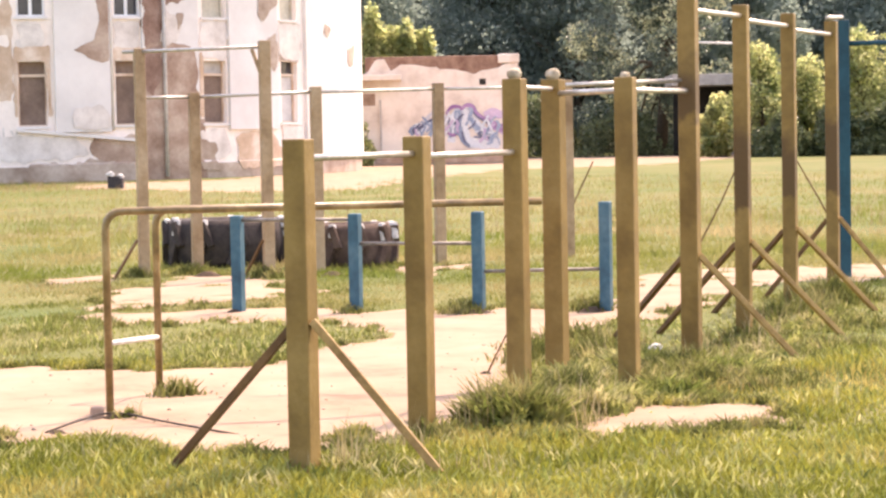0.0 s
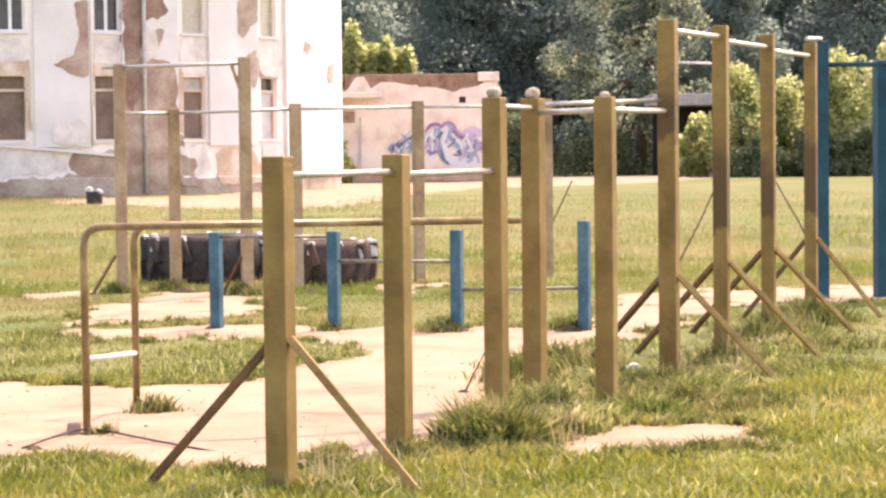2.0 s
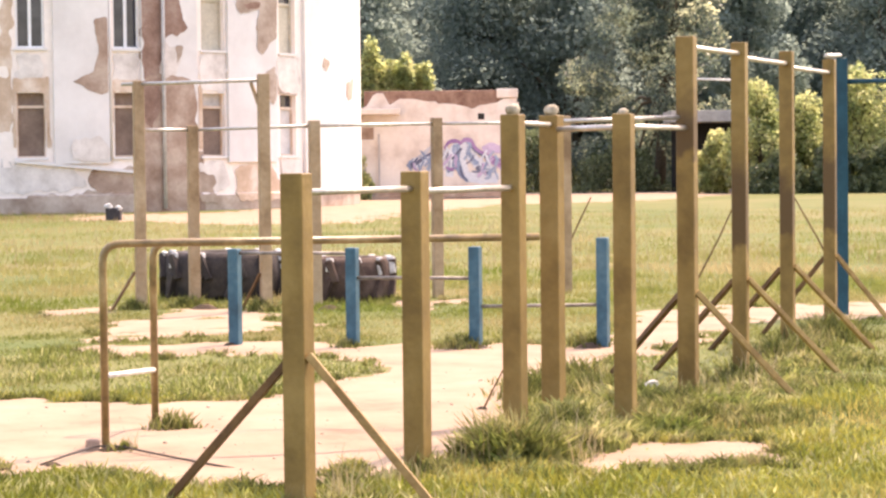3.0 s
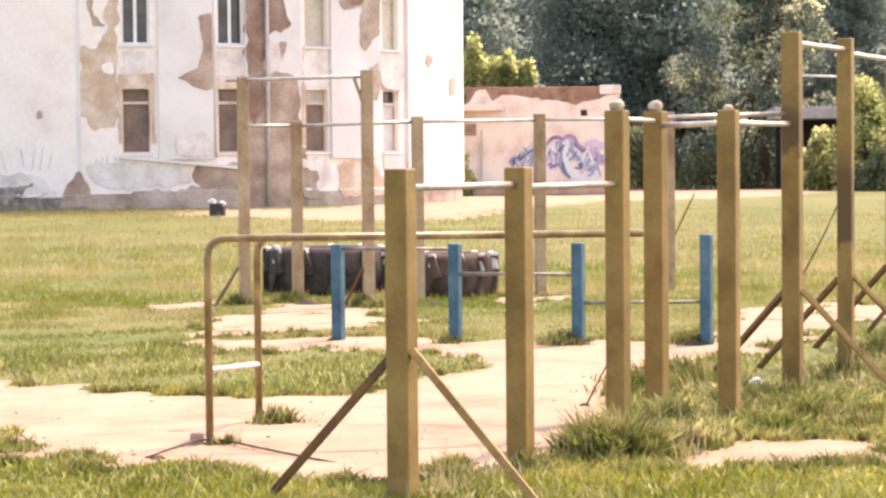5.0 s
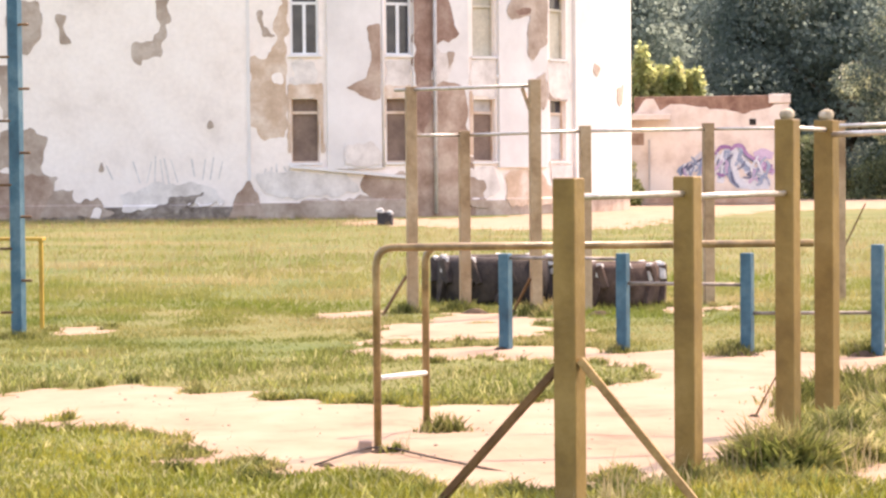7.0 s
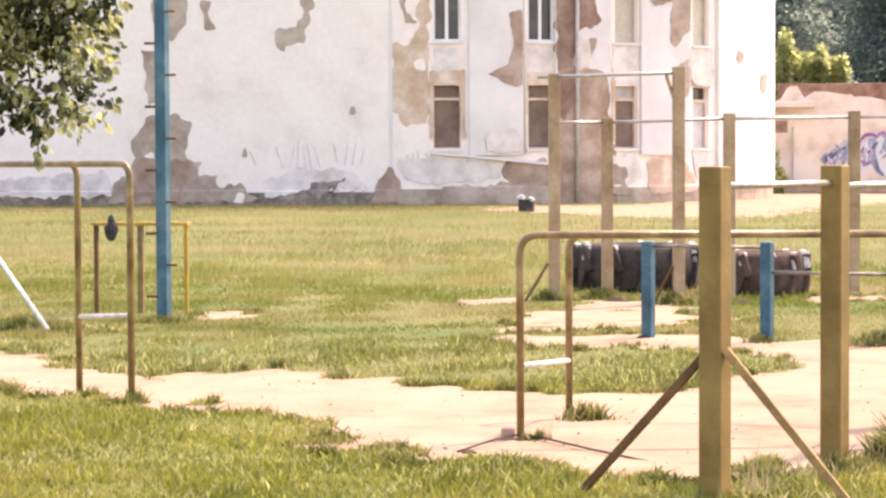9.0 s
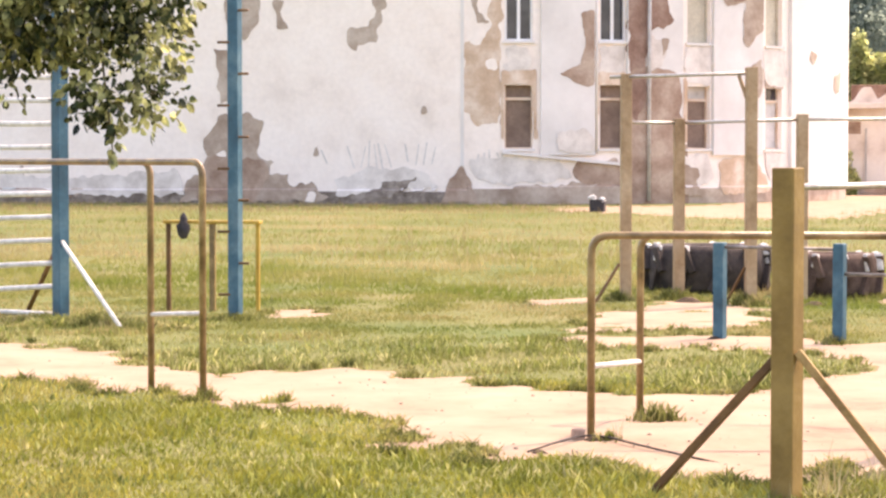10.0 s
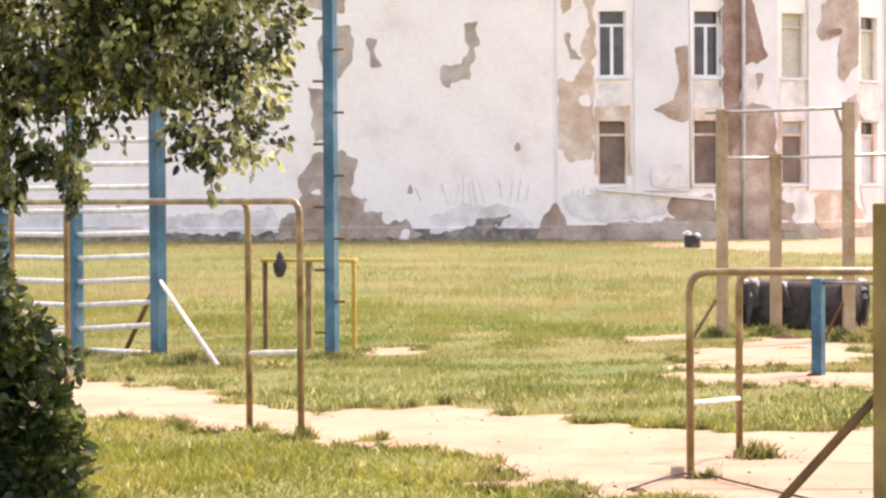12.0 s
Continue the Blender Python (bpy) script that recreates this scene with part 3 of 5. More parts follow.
PATCHES = [
    (BARE, [(-2.35, 7.8), (-1.8, 7.95), (-1.79, 6.63), (-2.06, 6.33), (-2.11, 5.83), (-2.74, 5.74), (-2.84, 5.43), (-3.12, 5.54), (-3.24, 6.26), (-2.42, 6.44), (-2.15, 7.0)]),
    (BARE_TAN, [(1.13, 5.78), (1.86, 5.92), (2.02, 6.47), (1.96, 6.9), (2.27, 7.6), (2.1, 8.6), (2.0, 10.2), (2.5, 10.3), (2.47, 7.6), (2.44, 2.85), (1.56, 2.81), (1.25, 3.18), (1.12, 3.33)]),
    (BARE, [(1.45, 7.33), (1.65, 7.42), (1.64, 6.82), (2.03, 6.55), (1.64, 6.42), (1.48, 6.94)]),
    (BARE_TAN, [(1.2, 9.6), (1.7, 9.8), (1.6, 8.3), (1.3, 8.0)]),
    (PLASTER, [(1.88, 5.12), (2.3, 5.23), (2.26, 4.75), (1.91, 4.9)]),
    (PLASTER, [(1.3, 6.1), (1.75, 5.95), (1.7, 5.6), (1.3, 5.72)]),
    (BRICK_BARE, [(5.24, 6.84), (5.75, 6.94), (5.8, 6.14), (5.8, 4.23), (5.33, 4.23), (4.5, 4.69), (5.23, 4.93), (5.44, 5.74)]),
    (BRICK_RED, [(7.02, 10.8), (8.3, 10.8), (8.15, 8.9), (8.45, 7.7), (8.52, 7.24), (8.7, 6.54), (8.07, 6.21), (7.73, 6.08), (7.73, 4.79), (7.06, 4.77), (7.04, 5.72)]),
    (PLASTER_GREY, [(7.77, 6.09), (8.12, 5.86), (8.61, 5.83), (8.34, 5.03), (8.03, 4.86), (7.75, 4.85)]),
    (BARE, [(8.35, 5.95), (8.62, 6.0), (8.6, 5.6), (8.3, 5.3)]),
    (BRICK_BARE, [(7.04, 4.78), (8.25, 4.9), (9.06, 4.68), (9.18, 2.56), (9.18, 1.7), (7.02, 1.7)]),
    (BRICK_RED, [(7.05, 4.7), (7.7, 4.75), (7.66, 3.6), (7.3, 2.9), (7.06, 3.2)]),
    (BRICK_BARE, [(6.9, 1.9), (9.5, 2.2), (9.4, -0.2), (6.8, -0.2)]),
    (BRICK_BARE, [(5.01, 1.11), (5.21, 1.51), (6.68, 1.54), (6.89, 0.89), (6.78, 0.39), (5.83, 0.7), (5.31, 0.67)]),
    (BRICK_BARE, [(0.30, 0.1), (0.6, 0.85), (0.95, 1.35), (1.3, 0.95), (1.65, 0.1)]),
    (BARE, [(-9.43, 0.05), (-9.09, 0.88), (-8.44, 1.18), (-8.53, 2.43), (-7.88, 3.25), (-7.01, 3.34), (-6.33, 2.93), (-6.59, 1.79), (-5.95, 1.58), (-6.17, 0.97), (-5.42, 1.17), (-5.32, 0.66), (-4.46, 0.8), (-3.83, 0.14)]),
    (BARE, [(-7.85, 6.97), (-7.51, 7.89), (-6.55, 7.76), (-6.51, 6.53), (-6.99, 5.92), (-7.53, 6.14)]),
    (BARE, [(-8.4, 8.6), (-7.3, 10.0), (-6.3, 9.6), (-6.9, 8.3)]),
    (BARE, [(-5.91, 7.34), (-5.52, 7.37), (-5.69, 6.92), (-5.38, 6.3), (-5.81, 6.41)]),
    (BARE, [(-8.1, 5.6), (-7.5, 5.5), (-7.3, 4.0), (-7.9, 3.6)]),
    (BARE, [(11.2, 8.2), (11.6, 9.4), (12.9, 9.4), (13.2, 7.9), (13.1, 6.68), (12.79, 6.26), (12.21, 5.69), (11.87, 6.07), (12.03, 7.36), (11.11, 7.2), (10.9, 7.39)]),
    (BRICK_RED, [(11.32, 7.5), (11.75, 7.7), (12.2, 7.62), (12.09, 7.42), (11.53, 7.38)]),
    (BARE, [(12.3, 5.0), (12.95, 5.3), (12.98, 4.29), (12.7, 3.86)]),
    (BARE_TAN, [(10.87, 1.5), (12.55, 1.78), (13.33, 1.04), (13.49, 0.41), (11.0, 0.3)]),
    (BARE, [(2.68, 0.12), (2.78, 0.62), (5.0, 0.75), (6.88, 0.6), (6.88, 0.0)]),
    (BARE, [(16.09, 5.71), (16.69, 5.62), (16.47, 5.18), (16.08, 5.28)]),
    (BARE, [(18.41, 4.8), (19.48, 5.06), (19.24, 4.15), (18.55, 4.24)]),
    (BARE, [(-0.45, 3.35), (-0.3, 3.6), (-0.2, 3.25), (-0.4, 3.2)]),
    (BARE, [(-4.45, 1.75), (-4.3, 2.1), (-4.2, 1.7)]),
    (PLASTER_GREY, [(1.3, 1.6), (2.6, 1.65), (4.6, 1.6), (5.0, 0.9), (2.6, 0.7), (1.6, 0.9)]),
    # Grey fields in the bays paint the shade of recesses between pilasters.
    (PLASTER_GREY, [(5.95, 5.6), (6.95, 5.6), (6.9, 4.5), (6.0, 4.5)]),
    (PLASTER_GREY, [(2.65, 5.6), (3.5, 5.6), (3.5, 4.75), (2.65, 4.75)]),
    (BARE_TAN, [(2.46, 4.75), (3.7, 4.8), (3.74, 2.3), (3.58, 2.3), (3.57, 4.27), (2.57, 4.27), (2.56, 2.3), (2.44, 2.3)]),
    (BARE_TAN, [(5.93, 4.72), (6.98, 4.75), (6.98, 1.95), (7.03, 1.95), (7.03, 4.27), (5.99, 4.27), (5.96, 3.0), (5.92, 3.0)]),
    (BARE_TAN, [(9.3, 4.55), (9.46, 4.55), (9.46, 2.2), (9.3, 2.2)]),
    (BARE, [(13.15, 4.6), (14.4, 4.62), (14.35, 4.27), (13.2, 4.27)]),
    (PLASTER, [(-4.81, 0.06), (-4.62, 0.4), (-4.42, 0.48), (-4.28, 0.38), (-4.38, 0.06)]),
    (PLASTER, [(-8.05, 1.85), (-7.75, 1.9), (-7.75, 1.6), (-8.05, 1.6)]),
    (BRICK_BARE, [(-8.5, 1.75), (-7.0, 1.6), (-6.2, 1.65), (-6.1, 1.0), (-6.6, 0.1), (-8.9, 0.1)]),
    (MURAL, [(-16.62, 0.91), (-16.45, 1.18), (-15.77, 1.18), (-15.71, 0.76), (-15.94, 0.5), (-16.53, 0.52)]),
    (BARE, [(-15.72, 1.35), (-15.58, 1.35), (-15.6, 0.5), (-15.74, 0.5)]),
    (BARE, [(-19.12, 1.15), (-18.98, 1.15), (-18.98, 0.3), (-19.12, 0.3)]),
    (BARE, [(-18.0, 1.05), (-17.88, 1.05), (-17.88, 0.3), (-18.0, 0.3)]),
    (BRICK_BARE, [(-20.6, 1.0), (-19.8, 1.1), (-19.8, 0.2), (-20.6, 0.2)]),
    (BARE, [(-13.7, 0.45), (-13.56, 1.11), (-13.41, 0.7), (-13.15, 0.36), (-13.6, 0.2)]),
    (BRICK_BARE, [(-17.2, 0.62), (-14.3, 0.5), (-13.6, 0.2), (-17.3, 0.2)]),
    # More painted recess shade, in the bays further right.
    (PLASTER_GREY, [(9.4, 5.7), (10.5, 5.7), (10.45, 4.35), (9.4, 4.4)]),
    (PLASTER_GREY, [(13.15, 5.7), (14.5, 5.7), (14.45, 4.35), (13.2, 4.4)]),
    (PLASTER_GREY, [(13.2, 1.9), (14.6, 1.85), (14.7, 0.9), (13.5, 0.9)]),
    (PLASTER_GREY, [(4.5, 2.5), (5.1, 2.75), (5.7, 2.6), (5.75, 1.9), (4.4, 1.9)]),
    (PLASTER_GREY, [(-12.0, 9.0), (-9.0, 9.6), (-9.4, 7.4), (-11.0, 6.9)]),
    (PLASTER_GREY, [(9.3, 1.7), (10.4, 1.8), (10.6, 0.8), (9.4, 0.6)]),
    (BARE, [(9.2, 1.5), (9.9, 1.2), (10.1, 0.3), (9.2, 0.2)]),
    (PLASTER_GREY, [(-31, 1.2), (-24, 1.6), (-14, 0.9), (-9.5, 1.2), (-9.3, 0.3), (-31, 0.3)]),
    (PLASTER_GREY, [(-3.6, 0.9), (-2.2, 1.3), (-0.4, 1.2), (0.3, 0.6), (-3.6, 0.3)]),
    (PLINTH, [(-2.6, 0.2), (-1.8, 0.75), (-0.6, 0.95), (-0.9, 0.5), (-1.9, 0.25)]),
]
ragged, ragged2 = waves(11, 12, 1.5, 17), waves(12, 12, 1.5, 17)


def largest_piece(hit):
    """Only the largest connected field of a mask."""
    left, best = set(zip(*(a.tolist() for a in np.nonzero(hit)))), set()
    while left:
        todo = [left.pop()]
        found = set(todo)
        while todo:
            i, j = todo.pop()
            for q in ((i + 1, j), (i - 1, j), (i, j + 1), (i, j - 1)):
                if q in left:
                    left.remove(q)
                    found.add(q)
                    todo.append(q)
        best = found if len(found) > len(best) else best
    return best


def fallen_plaster(poly, mat, index):
    """A ragged field laid over the wall: fallen top coat, stains, painted bay shade."""
    span = [max(p[0] for p in poly) - min(p[0] for p in poly), max(p[1] for p in poly) - min(p[1] for p in poly)]
    neat = len(poly) == 4 and min(span) < 0.25 or len(poly) == 8 and poly[0][1] - poly[3][1] > 2.4
    reach = 0.02 if neat else min(0.07, 0.1 * min(span))
    cell = 0.055
    s_lo, s_hi = min(p[0] for p in poly) - 0.3, max(p[0] for p in poly) + 0.3
    z_lo, z_hi = min(p[1] for p in poly) - 0.3, max(p[1] for p in poly) + 0.3
    ss, zs = np.meshgrid(np.arange(s_lo, s_hi, cell), np.arange(z_lo, z_hi, cell))
    hit = largest_piece(inside(poly, ss + reach * ragged(ss, zs), zs + reach * ragged2(ss, zs)))
    spot, rim = {}, {}
    for i, j in hit:
        ring = ((i, j), (i, j + 1), (i + 1, j + 1), (i + 1, j))
        for q in ring:
            spot[q] = Vector((s_lo + (q[1] - 0.5) * cell, z_lo + (q[0] - 0.5) * cell))
        for p, q, beside in zip(ring, ring[1:] + ring[:1], ((i - 1, j), (i, j + 1), (i + 1, j), (i, j - 1))):
            if beside not in hit:
                rim.setdefault(p, []).append(q)
                rim.setdefault(q, []).append(p)
    for _ in range(3):
        spot.update({q: 0.5 * spot[q] + 0.5 * sum((spot[n] for n in near), Vector((0, 0))) / len(near) for q, near in rim.items()})
    bm = bmesh.new()
    vs = {}
    for q, (s, z) in spot.items():
        base = (0.07 if z < 0.63 else 0.0) if s > 1.25 else (0.06 if z < 0.51 else 0.0)
        vs[q] = bm.verts.new(on_wall(s, z, max(proud(s, z), base) + 0.006 + 0.0007 * index))
    for i, j in sorted(hit):
        bm.faces.new((vs[i, j], vs[i, j + 1], vs[i + 1, j + 1], vs[i + 1, j]))
    part("bare_patch", bm, mat, building, "brown patch of fallen plaster, with grey stains and painted shade in the bays")


for index, (mat, poly) in enumerate(PATCHES):
    fallen_plaster(poly, mat, index)

rng = random.Random(7)
scrawl = bmesh.new()
for s0, count, z0, tall in ((-3.9, 1, 1.75, 0.25), (-2.9, 6, 1.75, 0.42), (-0.9, 4, 1.8, 0.35), (1.5, 5, 1.55, 0.3)):
    for k in range(count):
        u, w, h = s0 + 0.27 * k + rng.uniform(-0.04, 0.04), z0 + rng.uniform(-0.08, 0.08), tall * rng.uniform(0.7, 1.2)
        slant, half = rng.uniform(-0.28, 0.28), rng.uniform(0.02, 0.045)
        scrawl.faces.new([scrawl.verts.new(on_wall(a, b, 0.006)) for a, b in ((u - half, w - h), (u + half, w - h), (u + slant + half, w + h), (u + slant - half, w + h))])
tagged(part("scrawl", scrawl, FAINT, building, "faded unreadable scrawl on the plaster"), kind="stuff")

# ---- shed with spray paint ----
SY = 105.0
shed = thing("shed", (0.5, SY + 2, 0), "low peach-rendered shed with broken brick top and graffiti", "shed")
crest = waves(21, 8, 0.6, 3.2)
bm = bmesh.new()
cols = np.arange(-7.0, 3.76, 0.15)
front, rear = [], []
CREST_X = [-7.0, -3.3, -2.9, -2.5, -2.2, -1.75, -0.9, -0.1, 0.06, 0.75, 1.27, 1.61, 1.96, 2.74, 3.0, 3.8]
CREST_Z = [4.15, 4.2, 4.85, 4.9, 4.35, 4.62, 4.54, 4.46, 4.32, 4.40, 4.21, 4.06, 4.33, 4.41, 4.58, 4.62]
for x in cols:
    z = float(np.interp(x, CREST_X, CREST_Z)) + 0.035 * float(crest(2.2 * x, 0.0))
    front.append((bm.verts.new((x, SY, -0.3)), bm.verts.new((x, SY, z))))
    rear.append((bm.verts.new((x, SY + 0.4, -0.3)), bm.verts.new((x, SY + 0.4, z))))
for k in range(len(cols) - 1):
    for quad in ((front[k][0], front[k + 1][0], front[k + 1][1], front[k][1]), (rear[k][0], rear[k][1], rear[k + 1][1], rear[k + 1][0]), (front[k][1], front[k + 1][1], rear[k + 1][1], rear[k][1])):
        bm.faces.new(quad)
for g in (0, -1):
    bm.faces.new((front[g][0], front[g][1], rear[g][1], rear[g][0]))
part("wall", bm, SHED_WALL, shed)
part("side_wall", box(3.4, 3.75, SY + 0.4, SY + 6, -0.3, 4.4), SHED_WALL, shed)
part("brick_course", box(-3.4, 2.9, SY + 0.03, SY + 0.5, 3.9, 4.97, 0.05), SHED_BRICK, shed, "bare broken red brick course")
part("corner_cap", box(2.72, 3.70, SY - 0.08, SY + 0.6, 4.60, 5.02, 0.05), SHED_WALL, shed, "pale rendered corner block")
part("canopy", box(-6.5, -1.72, SY - 0.9, SY - 0.002, 3.88, 4.14, 0.03), SHED_WALL, shed, "thin concrete canopy")
part("doorway", box(-3.55, -2.95, SY - 0.012, SY + 0.05, 2.75, 3.3), BRICK_BARE, shed, "brown boarded opening under the canopy")
# The vent is a block coloured like the shade in a hole.
part("vent", box(1.85, 2.15, SY - 0.01, SY + 0.05, 3.62, 3.9), INNER_SHADE, shed, "dark block painted as the shade of a vent hole")
part("rail", box(-2.75, -2.68, SY - 0.12, SY - 0.02, 0.3, 3.0), PIPE_GREY, shed, "upright pipe")
part("bench", box(-3.0, 3.0, SY - 0.9, SY - 0.5, 0.05, 0.4, 0.03), BRICK_BARE, shed, "low brick step along the wall")


def stroke(points, width, lift):
    bm = bmesh.new()
    pts = rounded([(x, 0, z) for x, z in points], 0.25, 5)
    row = []
    for i, p in enumerate(pts):
        way = (pts[min(i + 1, len(pts) - 1)] - pts[max(i - 1, 0)]).normalized()
        side = Vector((-way.z, 0, way.x)) * width * (0.55 + 0.45 * math.sin(math.pi * (i + 0.5) / len(pts)))
        row.append([bm.verts.new((q.x, SY - lift, q.z)) for q in (p + side, p - side)])
    for a, b in zip(row, row[1:]):
        bm.faces.new((a[0], b[0], b[1], a[1]))
    return bm


STROKES = [
    (PAINT_WHITE, 0.30, [(0.5, 1.0), (0.6, 1.8), (0.9, 2.4), (1.3, 2.3), (1.7, 1.7), (2.5, 1.25)]),
    (PAINT_WHITE, 0.34, [(1.2, 0.95), (2.0, 1.0), (2.75, 0.9)]),
    (PAINT_MIST, 0.30, [(-0.3, 2.3), (0.2, 2.0), (0.3, 1.3)]),
    (PAINT_LILAC, 0.26, [(2.05, 2.2), (2.45, 2.32), (2.9, 2.2)]),
    (PAINT_LILAC, 0.20, [(2.2, 1.9), (2.6, 1.7), (2.95, 1.4)]),
    (PAINT_BLUE, 0.09, [(-1.45, 1.5), (-1.1, 1.75), (-0.7, 2.0)]),
    (PAINT_MIST, 0.10, [(-1.0, 1.7), (-0.6, 2.1), (-0.31, 2.4)]),
    (PAINT_NAVY, 0.10, [(-1.35, 1.38), (-0.75, 1.78), (-0.3, 2.1)]),
    (PAINT_WHITE, 0.09, [(-1.1, 1.42), (-0.75, 1.58), (-0.4, 1.93)]),
    (PAINT_BLUE, 0.13, [(-0.5, 1.3), (-0.25, 1.7), (-0.1, 2.3)]),
    (PAINT_BLUE, 0.13, [(0.92, 2.5), (0.9, 1.87), (1.04, 1.05), (1.35, 0.8)]),
    (PAINT_BLUE, 0.10, [(0.77, 2.48), (0.64, 1.8), (0.45, 1.2)]),
    (PAINT_WHITE, 0.11, [(0.47, 2.27), (0.66, 1.96), (0.61, 1.31)]),
    (PAINT_VIOLET, 0.09, [(0.3, 2.3), (0.5, 2.63), (0.91, 2.65), (1.06, 2.48)]),
    (PAINT_VIOLET, 0.08, [(0.35, 1.45), (0.59, 1.3), (0.86, 1.45)]),
    (PAINT_BLUE, 0.14, [(1.42, 2.1), (1.67, 1.62), (2.02, 1.45), (2.5, 1.34)]),
    (PAINT_WHITE, 0.13, [(1.27, 2.48), (1.14, 1.8), (1.28, 1.18), (1.5, 0.8)]),
    (PAINT_WHITE, 0.07, [(1.6, 1.45), (2.02, 1.48), (2.47, 1.37)]),
    (PAINT_NAVY, 0.06, [(1.55, 1.23), (2.02, 1.19), (2.48, 1.17)]),
    (PAINT_NAVY, 0.05, [(1.0, 1.5), (1.08, 1.05), (1.35, 0.78)]),
    (PAINT_VIOLET, 0.11, [(1.06, 2.55), (1.2, 2.7), (1.5, 2.68), (1.66, 2.27), (2.2, 1.97), (2.88, 1.73)]),
    (PAINT_NAVY, 0.045, [(1.5, 2.5), (1.62, 2.2), (2.15, 1.88), (2.6, 1.7)]),
    (PAINT_VIOLET, 0.13, [(2.35, 1.8), (2.6, 1.68), (2.88, 1.48)]),
    (PAINT_BLUE, 0.05, [(2.2, 1.05), (2.6, 1.3), (2.75, 0.85)]),
]
for k, (mat, w, pts) in enumerate(STROKES):
    part("graffiti_stroke", stroke(pts, w, 0.006 + 0.0025 * k), mat, shed, "sprayed graffiti swirl")
grng = random.Random(5)
for k in range(34):
    x = grng.uniform(-1.3, 2.7)
    top = 2.6 - 0.30 * abs(x - 0.9) ** 1.3
    z = grng.uniform(0.85, max(1.0, top - 0.45))
    pts = [(x, z)]
    for _ in range(3):
        pts.append((pts[-1][0] + grng.uniform(-0.22, 0.28), min(top, pts[-1][1] + grng.uniform(0.05, 0.4))))
    part("graffiti_stroke", stroke(pts, grng.uniform(0.03, 0.085), 0.066 + 0.0006 * k), (PAINT_BLUE, PAINT_WHITE, PAINT_NAVY, PAINT_LILAC, PAINT_BLUE)[k % 5], shed, "sprayed graffiti swirl")

# ---- concrete hut behind the shrubs ----
hut = thing("hut", (14.5, 119, 0), "small grey concrete hut with a dark doorway", "hut")
part("wall", box(12.4, 13.3, 118, 118.4, -0.3, 3.6), CONCRETE, hut)
part("wall", box(15.3, 18, 118, 118.4, -0.3, 3.6), CONCRETE, hut)
part("wall", box(13.3, 15.3, 118, 118.4, -0.3, 1.3), CONCRETE, hut)
# Back wall painted dark, as shade seen through the doorway.
part("back_wall", box(12.4, 18, 121, 121.3, -0.3, 3.6), INNER_SHADE, hut)
part("pipe_rail", pipe((13.1, 118.2, 5.86), (15.6, 118.2, 5.74), 0.06), PALE_STEEL, hut, "pale pipe above the roof", True)
for x in (13.2, 15.5):
    part("pipe_post", pipe((x, 118.2, 4.1), (x, 118.2, 5.8), 0.05), PIPE_GREY, hut, "", True)
part("roof", box(12.0, 18.4, 117.5, 121.6, 3.6, 4.2, 0.04), CONCRETE, hut)


# ---- trees and shrubs ----
def leaf_cloud(centres, count, size, seed, shape="ovate", droop=0.3):
    """Vertices and faces of many single leaves scattered in the given puffs (x, y, z, rx, ry, rz)."""
    r = np.random.default_rng(seed)
    c = np.array(centres, float)
    weight = c[:, 3] * c[:, 4] * c[:, 5]
    pick = r.choice(len(c), count, p=weight / weight.sum())
    way = r.normal(size=(count, 3))
    way /= np.linalg.norm(way, axis=1, keepdims=True)
    dist = r.uniform(0.35, 1.0, (count, 1)) ** 0.6
    pos = c[pick, :3] + way * dist * c[pick, 3:6]
    out = way + r.normal(size=(count, 3)) * 0.7 - np.array([0, 0, droop])
    out /= np.linalg.norm(out, axis=1, keepdims=True)
    ref = r.normal(size=(count, 3))
    side = np.cross(out, ref)
    side /= np.linalg.norm(side, axis=1, keepdims=True)
    nrm = np.cross(out, side)
    ln = size * r.uniform(0.6, 1.35, (count, 1))
    if shape == "ovate":
        prof = [(0.0, 0.0, 0.0), (0.3, 0.30, 0.05), (0.7, 0.24, 0.02), (1.0, 0.0, -0.12), (0.7, -0.24, 0.02), (0.3, -0.30, 0.05)]
    else:
        prof = [(0.0, -0.3, 0.0), (0.35, 0.42, 0.08), (1.0, 0.2, -0.1), (0.7, -0.45, 0.1)]
    pts = np.stack([pos + ln * (a * out + b * side + d * nrm) for a, b, d in prof], 1)
    k = len(prof)
    return pts.reshape(-1, 3), np.arange(count * k).reshape(count, k)


def raw_mesh(name, verts, faces, mat):
    me = bpy.data.meshes.new(name)
    k = faces.shape[1]
    me.vertices.add(len(verts))
    me.vertices.foreach_set("co", np.asarray(verts, np.float32).ravel())
    me.loops.add(faces.size)
    me.loops.foreach_set("vertex_index", faces.ravel().astype(np.int32))
    me.polygons.add(len(faces))
    me.polygons.foreach_set("loop_start", np.arange(0, faces.size, k, dtype=np.int32))
    me.update(calc_edges=True)
    me.materials.append(mat)
    return me


def puffs(base, height, spread, count, seed, low=0.25, size=0.28, tall=0.85):
    r = random.Random(seed)
    out = []
    for _ in range(count):
        h = r.uniform(low, 1.0)
        w = spread * (1.05 - 0.75 * max(0, h - 0.45) / 0.55) * r.uniform(0.25, 1.0)
        a = r.uniform(0, math.tau)
        q = spread * size * r.uniform(0.7, 1.4)
        out.append((base[0] + w * math.cos(a), base[1] + w * math.sin(a), base[2] + h * height - 0.5 * q, q, q, q * tall))
    return out


